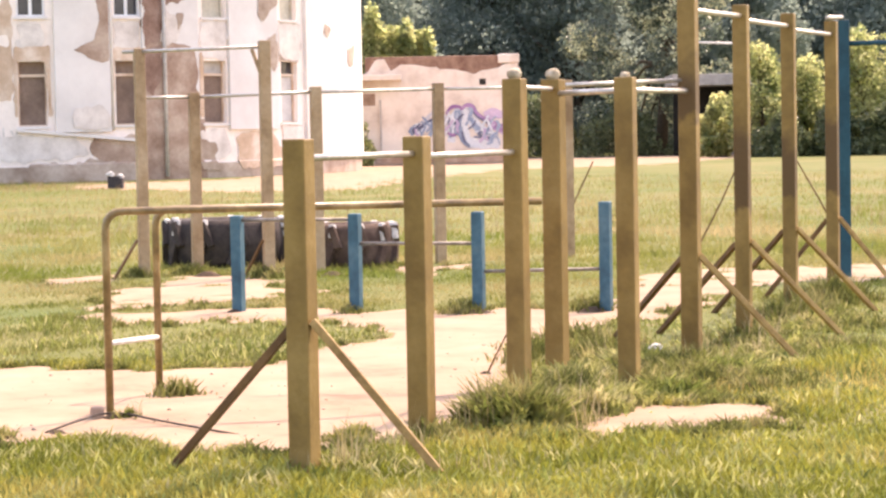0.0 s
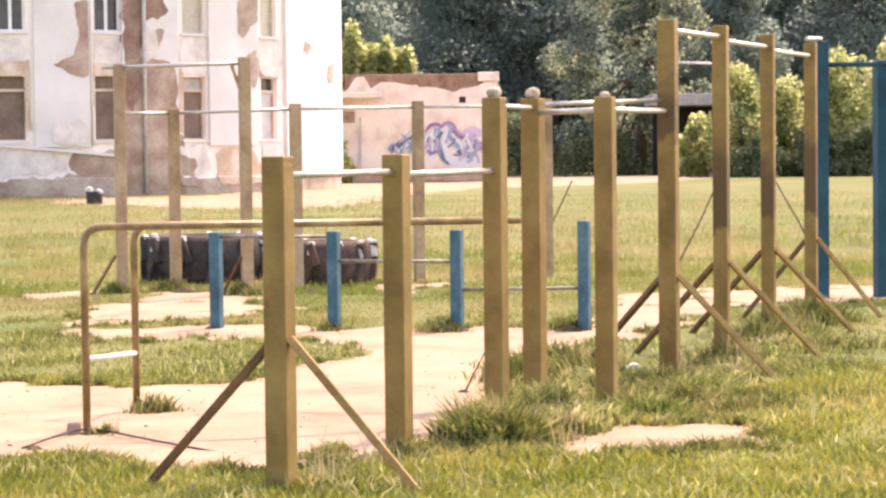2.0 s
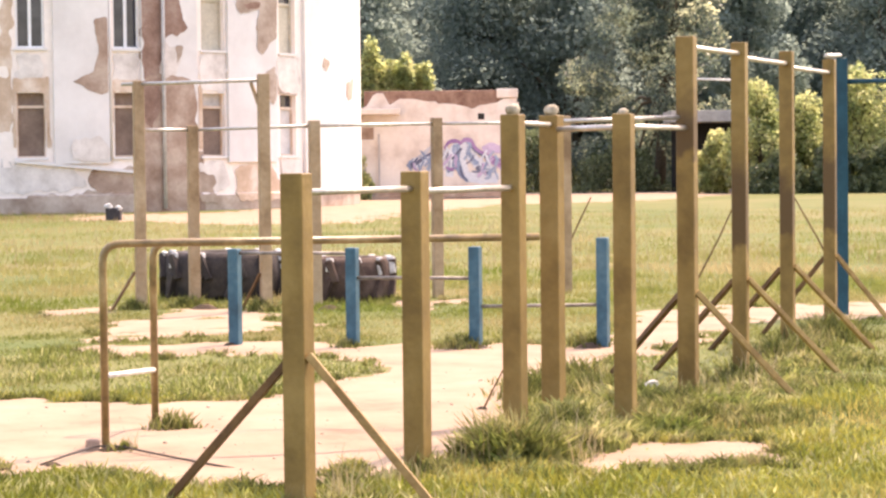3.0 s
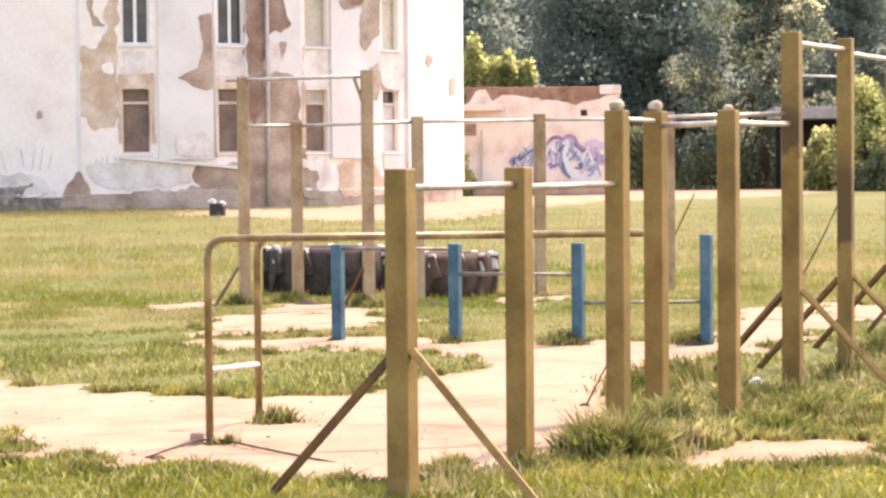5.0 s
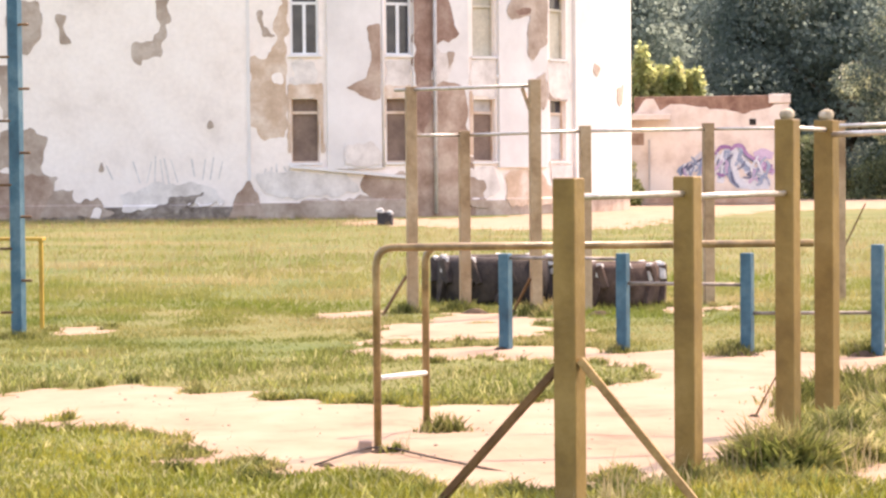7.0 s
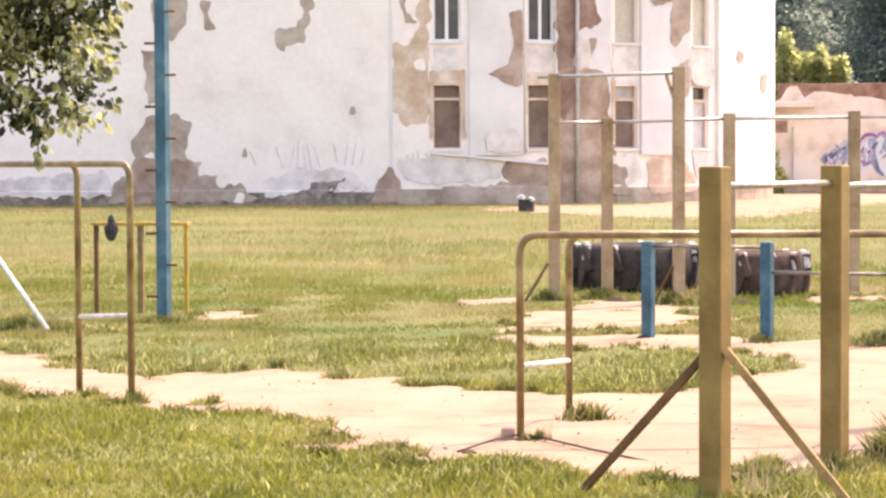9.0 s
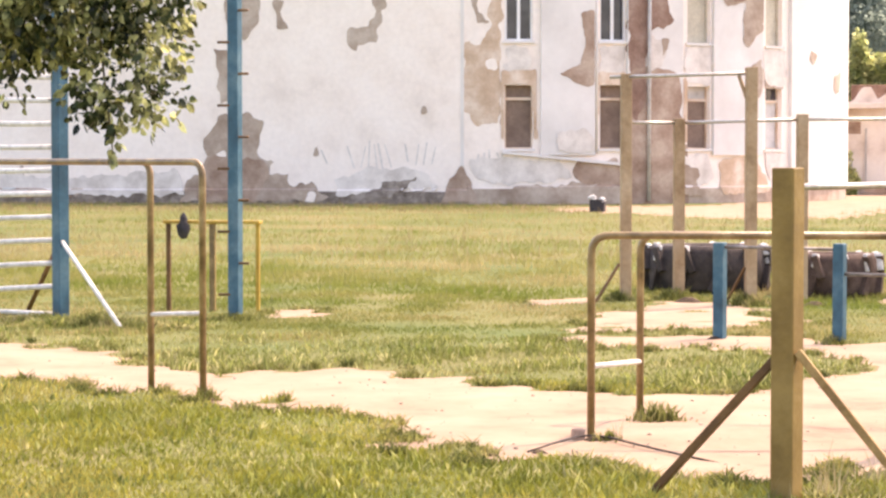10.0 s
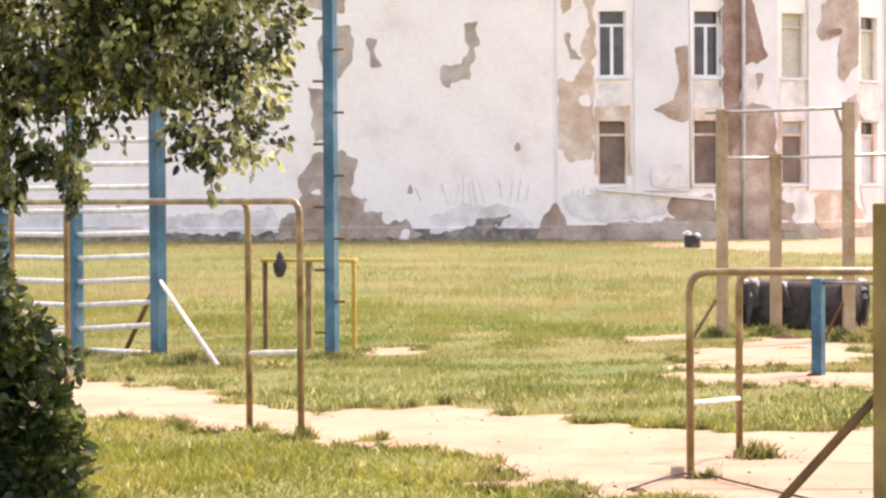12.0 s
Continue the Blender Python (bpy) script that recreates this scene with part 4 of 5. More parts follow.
def tree(name, base, height, spread, leaves, size, mat, seed, label, low=0.25, puff_count=34, category="tree", puff_size=0.28, tall=0.85):
    ob = thing(name, base, label, category)
    r = random.Random(seed)
    clumps = puffs(base, height, spread, puff_count, seed, low, puff_size, tall)
    bm = bmesh.new()
    top = Vector(base) + Vector((0.03 * height, 0, height * 0.75))
    sweep(bm, [Vector(base) - Vector((0, 0, 0.1)), Vector(base) + Vector((0.02 * height, 0, height * 0.35)), top], 0.022 * height, 8, 0.35)
    for c in clumps[::3]:
        root = Vector(base) + Vector((0.02 * height, 0, height * r.uniform(0.2, 0.5)))
        end = Vector(c[:3])
        sweep(bm, [root, (root + end) / 2 + Vector((0, 0, 0.04 * height)), end], 0.009 * height, 6, 0.3)
    part("trunk", bm, BARK, ob, smooth=True)
    v, f = leaf_cloud(clumps, leaves, size, seed, "clump")
    crown = new("crown", raw_mesh("crown", v, f, mat))
    crown.parent = ob
    crown.matrix_parent_inverse = ob.matrix_basis.inverted()
    return ob


def wood_backing():
    """An added lumpy sheet, hazy green, that closes the sky gaps far behind the trees."""
    lump = waves(51, 18, 0.15, 1.1)
    xs, ys = np.linspace(-70, 110, 150), np.linspace(158, 210, 50)
    gx, gy = np.meshgrid(xs, ys)
    x, y = gx.ravel(), gy.ravel()
    z = np.interp(y, [158, 161, 175, 210], [-0.3, 5.0, 22.0, 30.0]) + np.clip((y - 158) / 4, 0, 1) * 0.8 * lump(x, y)
    i = (np.arange(49)[:, None] * 150 + np.arange(149)[None]).ravel()
    me = bpy.data.meshes.new("backdrop")
    me.from_pydata(np.stack([x, y, z], 1), [], np.stack([i, i + 1, i + 151, i + 150], 1))
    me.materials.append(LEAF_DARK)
    me.shade_smooth()
    return tagged(new("backdrop", me), "added green sheet closing the sky gaps behind the trees", "wood", kind="structure")


wood_backing()
FOREST = "dark green tree in the dense wood behind"
frng = random.Random(31)
for k in range(1, 13):
    x = -10.8 + 3.3 * k + frng.uniform(-1, 1)
    y = 142 + frng.uniform(-5, 8) + (10 if k % 2 else 0)
    # These crowns carry the painted haze in their leaf colour.
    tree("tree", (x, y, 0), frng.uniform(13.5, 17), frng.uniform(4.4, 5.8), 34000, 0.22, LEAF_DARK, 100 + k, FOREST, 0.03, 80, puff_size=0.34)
tree("tree", (12.0, 124, 0), 15.5, 4.4, 40000, 0.17, LEAF_MID, 41, "tall grey-green tree with painted sunlit patches at the wood's edge", 0.05, 70, puff_size=0.24)
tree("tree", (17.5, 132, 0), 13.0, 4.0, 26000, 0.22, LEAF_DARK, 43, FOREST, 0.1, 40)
SHRUB = "light green bushy shrub beside the yard"
for k, (x, y, h, w) in enumerate([(15.6, 111, 5.2, 1.7), (17.9, 112, 4.6, 1.9), (20.4, 110, 5.8, 2.0), (23.4, 111, 6.6, 2.2), (26.5, 112, 6.2, 2.2), (13.6, 112.5, 2.9, 0.9)]):
    tree("shrub", (x, y, 0), h, w, 8500, 0.16, LEAF_LIGHT, 60 + k, SHRUB, 0.06, 90 if x < 0 else 62, "shrub", 0.15 if x < 0 else 0.27, 3.2 if x < 0 else 1.35)
srng = random.Random(8)
tree("shrub", (-3.35, 103.5, 0), 2.0, 0.36, 900, 0.13, LEAF_LIGHT, 71, "sparse pale green shrub at the corner of the shed", 0.05, 20, "shrub", 0.3, 1.6)
for k in range(10):
    x = -4.3 + 0.42 * k + srng.uniform(-0.1, 0.1)
    tree("shrub", (x, 113 + srng.uniform(-0.6, 0.6), 0), 7.7 - 0.17 * k + srng.uniform(-0.5, 0.4), 0.52, 1500, 0.2, LEAF_LIGHT, 160 + k, "light green upright shrub with spiky shoots behind the shed", 0.3, 26, "shrub", 0.34, 2.6)
for k, (x, y, h, w) in enumerate([(16.5, 114.5, 3.4, 2.0), (20.5, 114, 3.3, 2.2), (25, 114, 3.4, 2.2), (5.5, 122, 3.2, 2.4), (9.5, 121, 2.8, 2.4), (16.2, 108.6, 2.0, 1.3), (18.6, 108.9, 2.4, 1.4), (21.2, 107.8, 2.3, 1.5), (24.0, 108.4, 2.2, 1.5)]):
    tree("shrub", (x, y, 0), h, w, 9000, 0.15, LEAF_UNDER, 80 + k, "dark green undergrowth at the edge of the wood", 0.05, 24, "shrub", 0.34)

# the tree that hangs into the view, and the bush below it
near_tree = thing("tree", (-5.9, 9.8, 0), "broad-leaved tree with hanging leafy twigs above the sand path", "tree")
bm = bmesh.new()
sweep(bm, [(-5.9, 9.8, -0.1), (-5.8, 9.75, 1.2), (-5.5, 9.6, 2.6), (-5.2, 9.5, 4.2)], 0.13, 10, 0.5)
for end in ((-4.3, 9.4, 2.7), (-3.7, 9.5, 2.45), (-4.6, 9.2, 3.4), (-3.9, 9.7, 3.3), (-4.5, 9.6, 2.1), (-5.2, 9.0, 2.2)):
    mid = (Vector((-5.5, 9.6, 2.7)) + Vector(end)) / 2 + Vector((0, 0, 0.28))
    sweep(bm, rounded([(-5.5, 9.6, 2.6), mid, end], 0.3), 0.028, 6, 0.25)
part("trunk", bm, BARK, near_tree, smooth=True)
NEAR_PUFFS = [(-5.2, 9.5, 2.95, 0.95, 0.7, 0.75), (-4.35, 9.5, 2.5, 0.62, 0.6, 0.5), (-3.75, 9.5, 2.35, 0.42, 0.42, 0.36), (-3.40, 9.55, 2.45, 0.30, 0.34, 0.42), (-4.0, 9.5, 2.15, 0.34, 0.35, 0.17),
              (-4.5, 9.5, 2.12, 0.4, 0.3, 0.15), (-4.9, 9.4, 1.95, 0.36, 0.4, 0.3), (-3.75, 9.5, 2.85, 0.72, 0.6, 0.5), (-4.95, 9.3, 3.5, 0.85, 0.7, 0.5), (-3.30, 9.5, 2.12, 0.17, 0.2, 0.20),
              (-3.48, 9.5, 1.95, 0.22, 0.25, 0.21), (-3.64, 9.5, 1.87, 0.12, 0.2, 0.12), (-4.32, 9.5, 1.93, 0.3, 0.25, 0.11), (-3.42, 9.5, 1.83, 0.22, 0.22, 0.13), (-3.22, 9.5, 1.86, 0.1, 0.12, 0.1), (-3.98, 9.5, 1.93, 0.1, 0.2, 0.12), (-4.45, 9.9, 2.3, 0.4, 0.3, 0.22), (-3.95, 9.9, 2.5, 0.35, 0.3, 0.25)]
TWIGS = [(-4.17, 9.5, 1.72, 0.05, 0.06, 0.19), (-4.44, 9.45, 1.76, 0.07, 0.07, 0.2), (-4.3, 9.5, 1.78, 0.1, 0.1, 0.06), (-3.50, 9.5, 1.68, 0.02, 0.03, 0.1)]
for x, y, z, rx, ry, rz in TWIGS:
    part("twig", sweep(bmesh.new(), [(x - 0.06, y, z + rz + 0.35), (x - 0.02, y, z + rz), (x, y, z - 0.8 * rz)], 0.006, 6, 0.4), BARK, near_tree, "thin hanging twig", True)
v, f = leaf_cloud(NEAR_PUFFS, 41000, 0.047, 9, droop=0.7)
v2, f2 = leaf_cloud(TWIGS, 760, 0.048, 10, droop=0.9)
v, f = np.concatenate([v, v2]), np.concatenate([f, f2 + len(v)])
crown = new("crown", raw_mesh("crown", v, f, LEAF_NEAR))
crown.parent = near_tree
crown.matrix_parent_inverse = near_tree.matrix_basis.inverted()

near_bush = thing("bush", (-4.75, 9.6, 0), "dark green leafy bush beside the sand path", "bush")
bm = bmesh.new()
brng = random.Random(3)
for k in range(12):
    a = brng.uniform(0, math.tau)
    q = brng.uniform(0.15, 0.42)
    sweep(bm, [(-4.75, 9.6, -0.05), (-4.75 + 0.5 * q * math.cos(a), 9.6 + 0.5 * q * math.sin(a), 0.5), (-4.75 + q * math.cos(a), 9.6 + q * math.sin(a), brng.uniform(0.8, 1.15))], 0.014, 6, 0.4)
part("stem", bm, BARK, near_bush)
v, f = leaf_cloud([(-4.78, 9.6, 0.55, 0.52, 0.5, 0.5), (-4.7, 9.6, 0.9, 0.42, 0.4, 0.22), (-4.4, 9.55, 0.35, 0.26, 0.3, 0.35), (-4.8, 9.5, 1.12, 0.34, 0.3, 0.25), (-4.33, 9.5, 0.62, 0.17, 0.2, 0.2), (-4.62, 9.55, 1.25, 0.10, 0.1, 0.3), (-4.22, 9.5, 0.85, 0.09, 0.12, 0.1), (-4.20, 9.5, 0.48, 0.1, 0.12, 0.09), (-4.27, 9.5, 0.16, 0.15, 0.2, 0.14), (-4.42, 9.5, 1.05, 0.12, 0.14, 0.12)], 14000, 0.054, 17, droop=0.2)
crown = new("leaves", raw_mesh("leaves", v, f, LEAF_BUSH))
crown.parent = near_bush
crown.matrix_parent_inverse = near_bush.matrix_basis.inverted()


# ---- exercise yard ----
def post(parent, x, y, h, w, turn, mat=None, label=""):
    return part("post", beam(bmesh.new(), (x, y, -0.15), (x, y, h), w, w, turn, 0.008), mat or OCHRE, parent, label)


def brace(parent, top, foot, mat, r=0.019):
    foot = (foot[0], foot[1], -0.05)
    return part("brace", beam(bmesh.new(), top, foot, 2 * r, 2 * r, 0, 0.004), mat, parent, "slanting steel brace")


L1 = math.atan2(2.55, 1.1) - math.pi / 2
L2 = math.atan2(5.5, 1.95) - math.pi / 2
P = {1: (-0.63, 10.61), 2: (-0.09, 11.72), 3: (0.462, 13.10), 4: (0.75, 14.45), 5: (1.15, 13.75), 6: (1.672, 15.04), 7: (2.233, 16.65), 8: (2.86, 18.5), 9: (3.55, 20.5)}
low = thing("pull_up_bars", (*P[1], 0), "low ochre-painted pull-up bars on square posts in the grass", "pull-up bars", "pull-up bars in the yard")
for k, h in ((1, 1.565), (2, 1.565), (3, 1.88)):
    post(low, *P[k], h, 0.115, L1)
part("bar", pipe((*P[1], 1.475), (*P[2], 1.475), 0.017), STEEL, low, "bare steel bar", True)
part("bar", pipe((*P[2], 1.46), (*P[3], 1.46), 0.017), STEEL, low, "bare steel bar", True)
brace(low, (P[1][0] - 0.055, P[1][1], 0.68), (-1.33, 10.84), BROWN_BRACE)
brace(low, (P[1][0] + 0.05, P[1][1] - 0.05, 0.72), (0.045, 10.52), GOLD_BRACE)
mid = thing("pull_up_bars", (*P[4], 0), "medium-height ochre pull-up bars with whitewashed post caps", "pull-up bars", "pull-up bars in the yard")
post(mid, *P[4], 1.90, 0.125, L1)
post(mid, *P[5], 1.89, 0.115, L2)
part("bar", pipe((*P[3], 1.83), (*P[4], 1.84), 0.015), STEEL, mid, "bare steel bar", True)
part("bar", pipe((*P[4], 1.81), (*P[5], 1.81), 0.018), STEEL, mid, "bare steel bar", True)
part("bar", pipe((*P[5], 1.81), (*P[6], 1.82), 0.018), STEEL, mid, "bare steel bar", True)
part("bar", pipe((*P[4], 1.86), (*P[6], 1.89), 0.015), STEEL, mid, "bare steel bar", True)


def cap(parent, x, y, z, r):
    bm = bmesh.new()
    bmesh.ops.create_icosphere(bm, subdivisions=3, radius=r)
    for v in bm.verts:
        v.co.z *= 0.85
        v.co += 0.14 * r * noise.noise_vector(v.co * 18)
    bmesh.ops.translate(bm, verts=bm.verts, vec=(x, y, z + 0.05 * r))
    part("cap", bm, WHITE_CAP, parent, "lumpy pale post cap", True)


cap(low, *P[3], 1.90, 0.046)
cap(mid, *P[4], 1.925, 0.05)
cap(mid, *P[5], 1.895, 0.034)
high = thing("pull_up_bars", (*P[6], 0), "high ochre pull-up bars with dark-banded posts and paired braces", "pull-up bars", "pull-up bars in the yard")
FEET = {6: ((2.46, 15.18), (1.19, 16.6)), 7: ((3.07, 17.17), (1.64, 17.48)), 8: ((3.72, 19.17), (2.29, 19.33)), 9: ((4.25, 20.6), (2.93, 20.8))}
# Lower and upper height of the dark brown stretch on each post.
BAND = {6: (1.66, 1.95), 7: (0.95, 1.5), 8: (1.0, 1.4), 9: (0.95, 1.6)}
for k, h in ((6, 2.42), (7, 2.46), (8, 2.48), (9, 2.50)):
    post(high, *P[k], h, 0.12 if k == 6 else 0.108, L2, banded(*BAND[k]), "square ochre post with a blackened stretch")
    right, left = FEET[k]
    brace(high, (P[k][0] + 0.05, P[k][1] - 0.04, 0.74), right, GOLD_BRACE)
    brace(high, (P[k][0] - 0.05, P[k][1] + 0.02, 0.72), left, BROWN_BRACE)
for k in (6, 7, 8):
    part("bar", pipe((*P[k], 2.35), (*P[k + 1], 2.38), 0.018), STEEL, high, "bare steel bar", True)

part("bar", pipe((3.50, 20.40, 2.525), (4.17, 23.48, 2.67), 0.02), STEEL, high, "bare steel bar", True)


def parallel_bars(label, rails, heights, rung_z, pipe_r):
    """Each rail: its bent leg, the leg at the far end, and where the rail ends."""
    ob = thing("parallel_bars", (*rails[0][0], 0), label, "parallel bars", "parallel bars in the yard")
    for (near_leg, far_leg, end), z in zip(rails, heights):
        path = [(*near_leg, -0.1), (*near_leg, z), (*end, z)]
        if end == far_leg:
            path.append((*far_leg, -0.1))
        part("rail", sweep(bmesh.new(), rounded(path, 0.11, 7), pipe_r, 12), GOLD_PIPE, ob, "bent ochre-painted steel pipe rail with leg", True)
        if end != far_leg:
            part("leg", pipe((*far_leg, -0.1), (*far_leg, z), pipe_r), GOLD_PIPE, ob, "", True)
    for k in (0, 1):
        part("rung", pipe((*rails[0][k], rung_z[0]), (*rails[1][k], rung_z[1]), 0.016), PALE_STEEL, ob, "pale steel rung between the legs", True)
    return ob


parallel_bars("low ochre pipe parallel bars standing on trodden sand", [((-1.89, 13.0), (0.43, 13.4), (0.62, 13.43)), ((-1.74, 14.08), (0.46, 14.25), (0.66, 14.27))], (1.165, 1.137), (0.41, 0.347), 0.023)
parallel_bars("high ochre pipe parallel bars beside the sand path", [((-5.25, 14.98), (-7.97, 17.0), (-7.97, 17.0)), ((-4.725, 14.52), (-7.23, 16.4), (-7.23, 16.4))], (1.585, 1.585), (0.53, 0.575), 0.024)
foot_stone = bmesh.new()
beam(foot_stone, (-1.96, 12.95, -0.03), (-1.955, 12.95, 0.055), 0.075, 0.06, 0.4, 0.012)
tagged(new("stone", mesh_of("stone", foot_stone, BRICK_BARE)), "small broken brick lying at the foot of the bars", "stone")

# Points of a thin dark line that lies across the sand.
DARK_LINE = [(-2.14, 12.3, -0.004), (-2.05, 12.52, 0.012), (-1.96, 12.85, 0.015), (-1.92, 12.96, 0.015), (-1.79, 12.93, 0.014), (-1.64, 12.73, 0.01), (-1.46, 12.54, 0.0), (-1.25, 12.34, -0.012), (-1.0, 12.2, -0.04)]
stepped = thing("low_bars", (-1.81, 20.5, 0), "blue posts with three stepped low steel bars", "low bars")
B = [(-1.81, 20.45, 0.86), (-0.74, 20.1, 0.87), (0.34, 19.75, 0.88), (1.45, 19.8, 0.945)]
for x, y, h in B:
    post(stepped, x, y, h, 0.098, -0.35, BLUE)
for (a, b), z in zip(zip(B, B[1:]), (0.82, 0.605, 0.36)):
    part("bar", pipe((a[0], a[1], z), (b[0], b[1], z), 0.016), DULL_STEEL, stepped, "thin worn steel bar", True)

far = thing("pull_up_bars", (-3.34, 25.7, 0), "faded tan pull-up bars at two heights beyond the tyres", "pull-up bars", "pull-up bars in the yard")
F = [(-3.34, 25.7, 2.57), (-2.78, 26.1, 2.07), (-1.89, 25.15, 2.61), (-1.38, 25.95, 2.11), (0.01, 27.2, 2.15), (1.58, 27.9, 2.17)]
for x, y, h in F:
    post(far, x, y, h, 0.12, 0.3, TAN_POST)
part("bar", pipe((-3.53, 25.75, 2.535), (-1.85, 25.15, 2.545), 0.02), STEEL, far, "steel bar", True)
for a, b, z0, z1 in ((F[0], F[1], 2.02, 2.02), (F[1], F[3], 2.02, 2.05), (F[3], F[4], 2.05, 2.08), (F[4], F[5], 2.08, 2.09)):
    part("bar", pipe((a[0], a[1], z0), (b[0], b[1], z1), 0.019), STEEL, far, "steel bar", True)
brace(far, (-3.40, 25.6, 0.42), (-3.66, 25.3), BROWN_BRACE, 0.014)
brace(far, (-1.95, 25.1, 0.42), (-2.2, 25.3), BROWN_BRACE, 0.014)
part("brace", beam(bmesh.new(), (-2.03, 25.2, 2.52), (-1.90, 25.15, 2.15), 0.035, 0.035, 0, 0.004), TAN_POST, far, "short corner brace")


def tyre(x, y, r, h, label, rubber):
    """A big tractor tyre lying flat: round shoulders, an open middle and lugs round the tread."""
    ob = thing("tyre", (x, y, 0), label, "tyre", "old tractor tyres")
    n = 48
    prof = [(0.52, 0.10), (0.58, 0.0), (0.90, 0.0), (0.97, 0.12), (1.0, 0.5), (0.97, 0.88), (0.90, 1.0), (0.58, 1.0), (0.52, 0.9)]
    bm = bmesh.new()
    rings = [[bm.verts.new((x + r * q * math.cos(a), y + r * q * math.sin(a), h * z)) for q, z in prof] for a in (k * math.tau / n for k in range(n))]
    for k in range(n):
        a, b = rings[k], rings[(k + 1) % n]
        for j in range(len(prof)):
            bm.faces.new((a[j], b[j], b[(j + 1) % len(prof)], a[(j + 1) % len(prof)]))
    part("casing", bm, rubber, ob, smooth=True)
    trng = random.Random(int(x * 100))
    for k in range(22):
        a = k * math.tau / 22
        ca, sa = math.cos(a), math.sin(a)
        da = 0.16 if k % 2 else -0.16
        z0, z1 = (0.05, 0.55) if k % 2 else (0.45, 0.97)
        c1, s1 = math.cos(a + da), math.sin(a + da)
        lug = bmesh.new()
        beam(lug, (x + r * 1.02 * ca, y + r * 1.02 * sa, h * z0), (x + r * 1.02 * c1, y + r * 1.02 * s1, h * z1), 0.095, 0.085, a, 0.012)
        part("lug", lug, rubber, ob)
        bm = bmesh.new()
        drip = 0.97 - trng.uniform(0.08, 0.38)
        lean = trng.uniform(-0.04, 0.04)
        beam(bm, (x + r * 1.015 * math.cos(a + da + lean), y + r * 1.015 * math.sin(a + da + lean), h * drip), (x + r * 0.985 * c1, y + r * 0.985 * s1, h * 1.02), trng.uniform(0.05, 0.11), 0.06, a, 0.014)
        part("whitewash", bm, WHITEWASH, ob, "flaking white paint on the lug")
    return ob


tyre(-2.62, 27.9, 0.72, 0.56, "large black tractor tyre lying flat with flaking whitewash", RUBBER)
tyre(-1.10, 27.2, 0.56, 0.50, "dusty brown tractor tyre lying flat with flaking whitewash", RUBBER_BROWN)

frame_r = thing("climbing_frame", (4.16, 23.5, 0), "dark blue painted steel climbing frame beyond the bars", "climbing frame")
for x, y, h, w in ((4.17, 23.5, 2.64, 0.13), (4.80, 23.5, 2.44, 0.15), (5.02, 23.0, 2.44, 0.13), (6.3, 23.3, 2.44, 0.13)):
    post(frame_r, x, y, h, w, 0.2, TEAL)
part("bar", pipe((4.17, 23.5, 2.40), (6.3, 23.3, 2.40), 0.025), TEAL, frame_r, "", True)
part("bar", pipe((4.80, 23.5, 2.40), (5.02, 23.0, 2.40), 0.025), TEAL, frame_r, "", True)
part("panel", box(4.86, 5.0, 23.2, 23.24, 1.2, 2.4, 0.01), TEAL, frame_r, "dark blue sheet panel")

for a, b in (((3.38, 30, -0.05), (3.98, 30, 1.16)), ((5.32, 30, -0.05), (4.70, 30, 1.12)), ((1.42, 30, -0.05), (2.03, 30, 1.14))):
    tagged(new("stick", mesh_of("stick", sweep(bmesh.new(), [a, (Vector(a) + Vector(b)) / 2 + Vector((0.02, 0, 0)), b], 0.013, 8, 0.7), BROWN_BRACE)), "thin dark stick leaning out of the grass", "stick", "leaning sticks")
tagged(new("stick", mesh_of("stick", sweep(bmesh.new(), [(0.30, 14.9, -0.03), (0.36, 14.85, 0.1), (0.44, 14.8, 0.26)], 0.009, 6, 0.5), BROWN_BRACE)), "short dry twig stuck in the sand", "stick", "leaning sticks")
tagged(new("cable", mesh_of("cable", sweep(bmesh.new(), rounded(DARK_LINE, 0.06, 3), 0.006, 8), RUBBER, True)), "thin dark line lying across the trodden sand", "cable")
scrap = bmesh.new()
bmesh.ops.create_icosphere(scrap, subdivisions=2, radius=0.04)
for v in scrap.verts:
    v.co = Vector((v.co.x * 1.4, v.co.y, v.co.z * 0.6)) + 0.02 * noise.noise_vector(v.co * 30)
bmesh.ops.translate(scrap, verts=scrap.verts, vec=(1.45, 15.3, 0.10))
tagged(new("paper_scrap", mesh_of("paper_scrap", scrap, WHITEWASH)), "crumpled white paper scrap in the grass", "litter")

ladder = thing("wall_bars", (-8.46, 21.5, 0), "tall blue climbing wall bars with pale steel rungs", "wall bars")
LP = [(-8.46, 21.45), (-9.66, 22.15), (-10.85, 22.9), (-12.0, 23.6)]
for x, y in LP:
    post(ladder, x, y, 3.7, 0.125, math.atan2(0.7, -1.16), BLUE)
for bay, (a, b) in enumerate(zip(LP, LP[1:])):
    for k in range(14):
        near_z, far_z = (0.339 + 0.231 * k, 0.243 + 0.2467 * k) if bay == 0 else (0.243 + 0.2467 * k, 0.243 + 0.2467 * k)
        part("rung", pipe((*a, near_z), (*b, far_z), 0.027, 10), PALE_STEEL, ladder, "pale steel rung", True)
    part("rung", pipe((a[0] - 0.12, a[1] + 0.07, 0.05), (b[0] + 0.2, b[1] - 0.12, 0.035), 0.026, 10), PALE_STEEL, ladder, "pale steel rung", True)
part("brace", pipe((-8.42, 21.4, 0.78), (-7.42, 20.42, -0.04), 0.021), PALE_STEEL, ladder, "slanting pale steel brace", True)
part("brace", pipe((-8.5, 21.5, 0.75), (-9.3, 22.6, -0.03), 0.026), BROWN_BRACE, ladder, "slanting rusty brace", True)

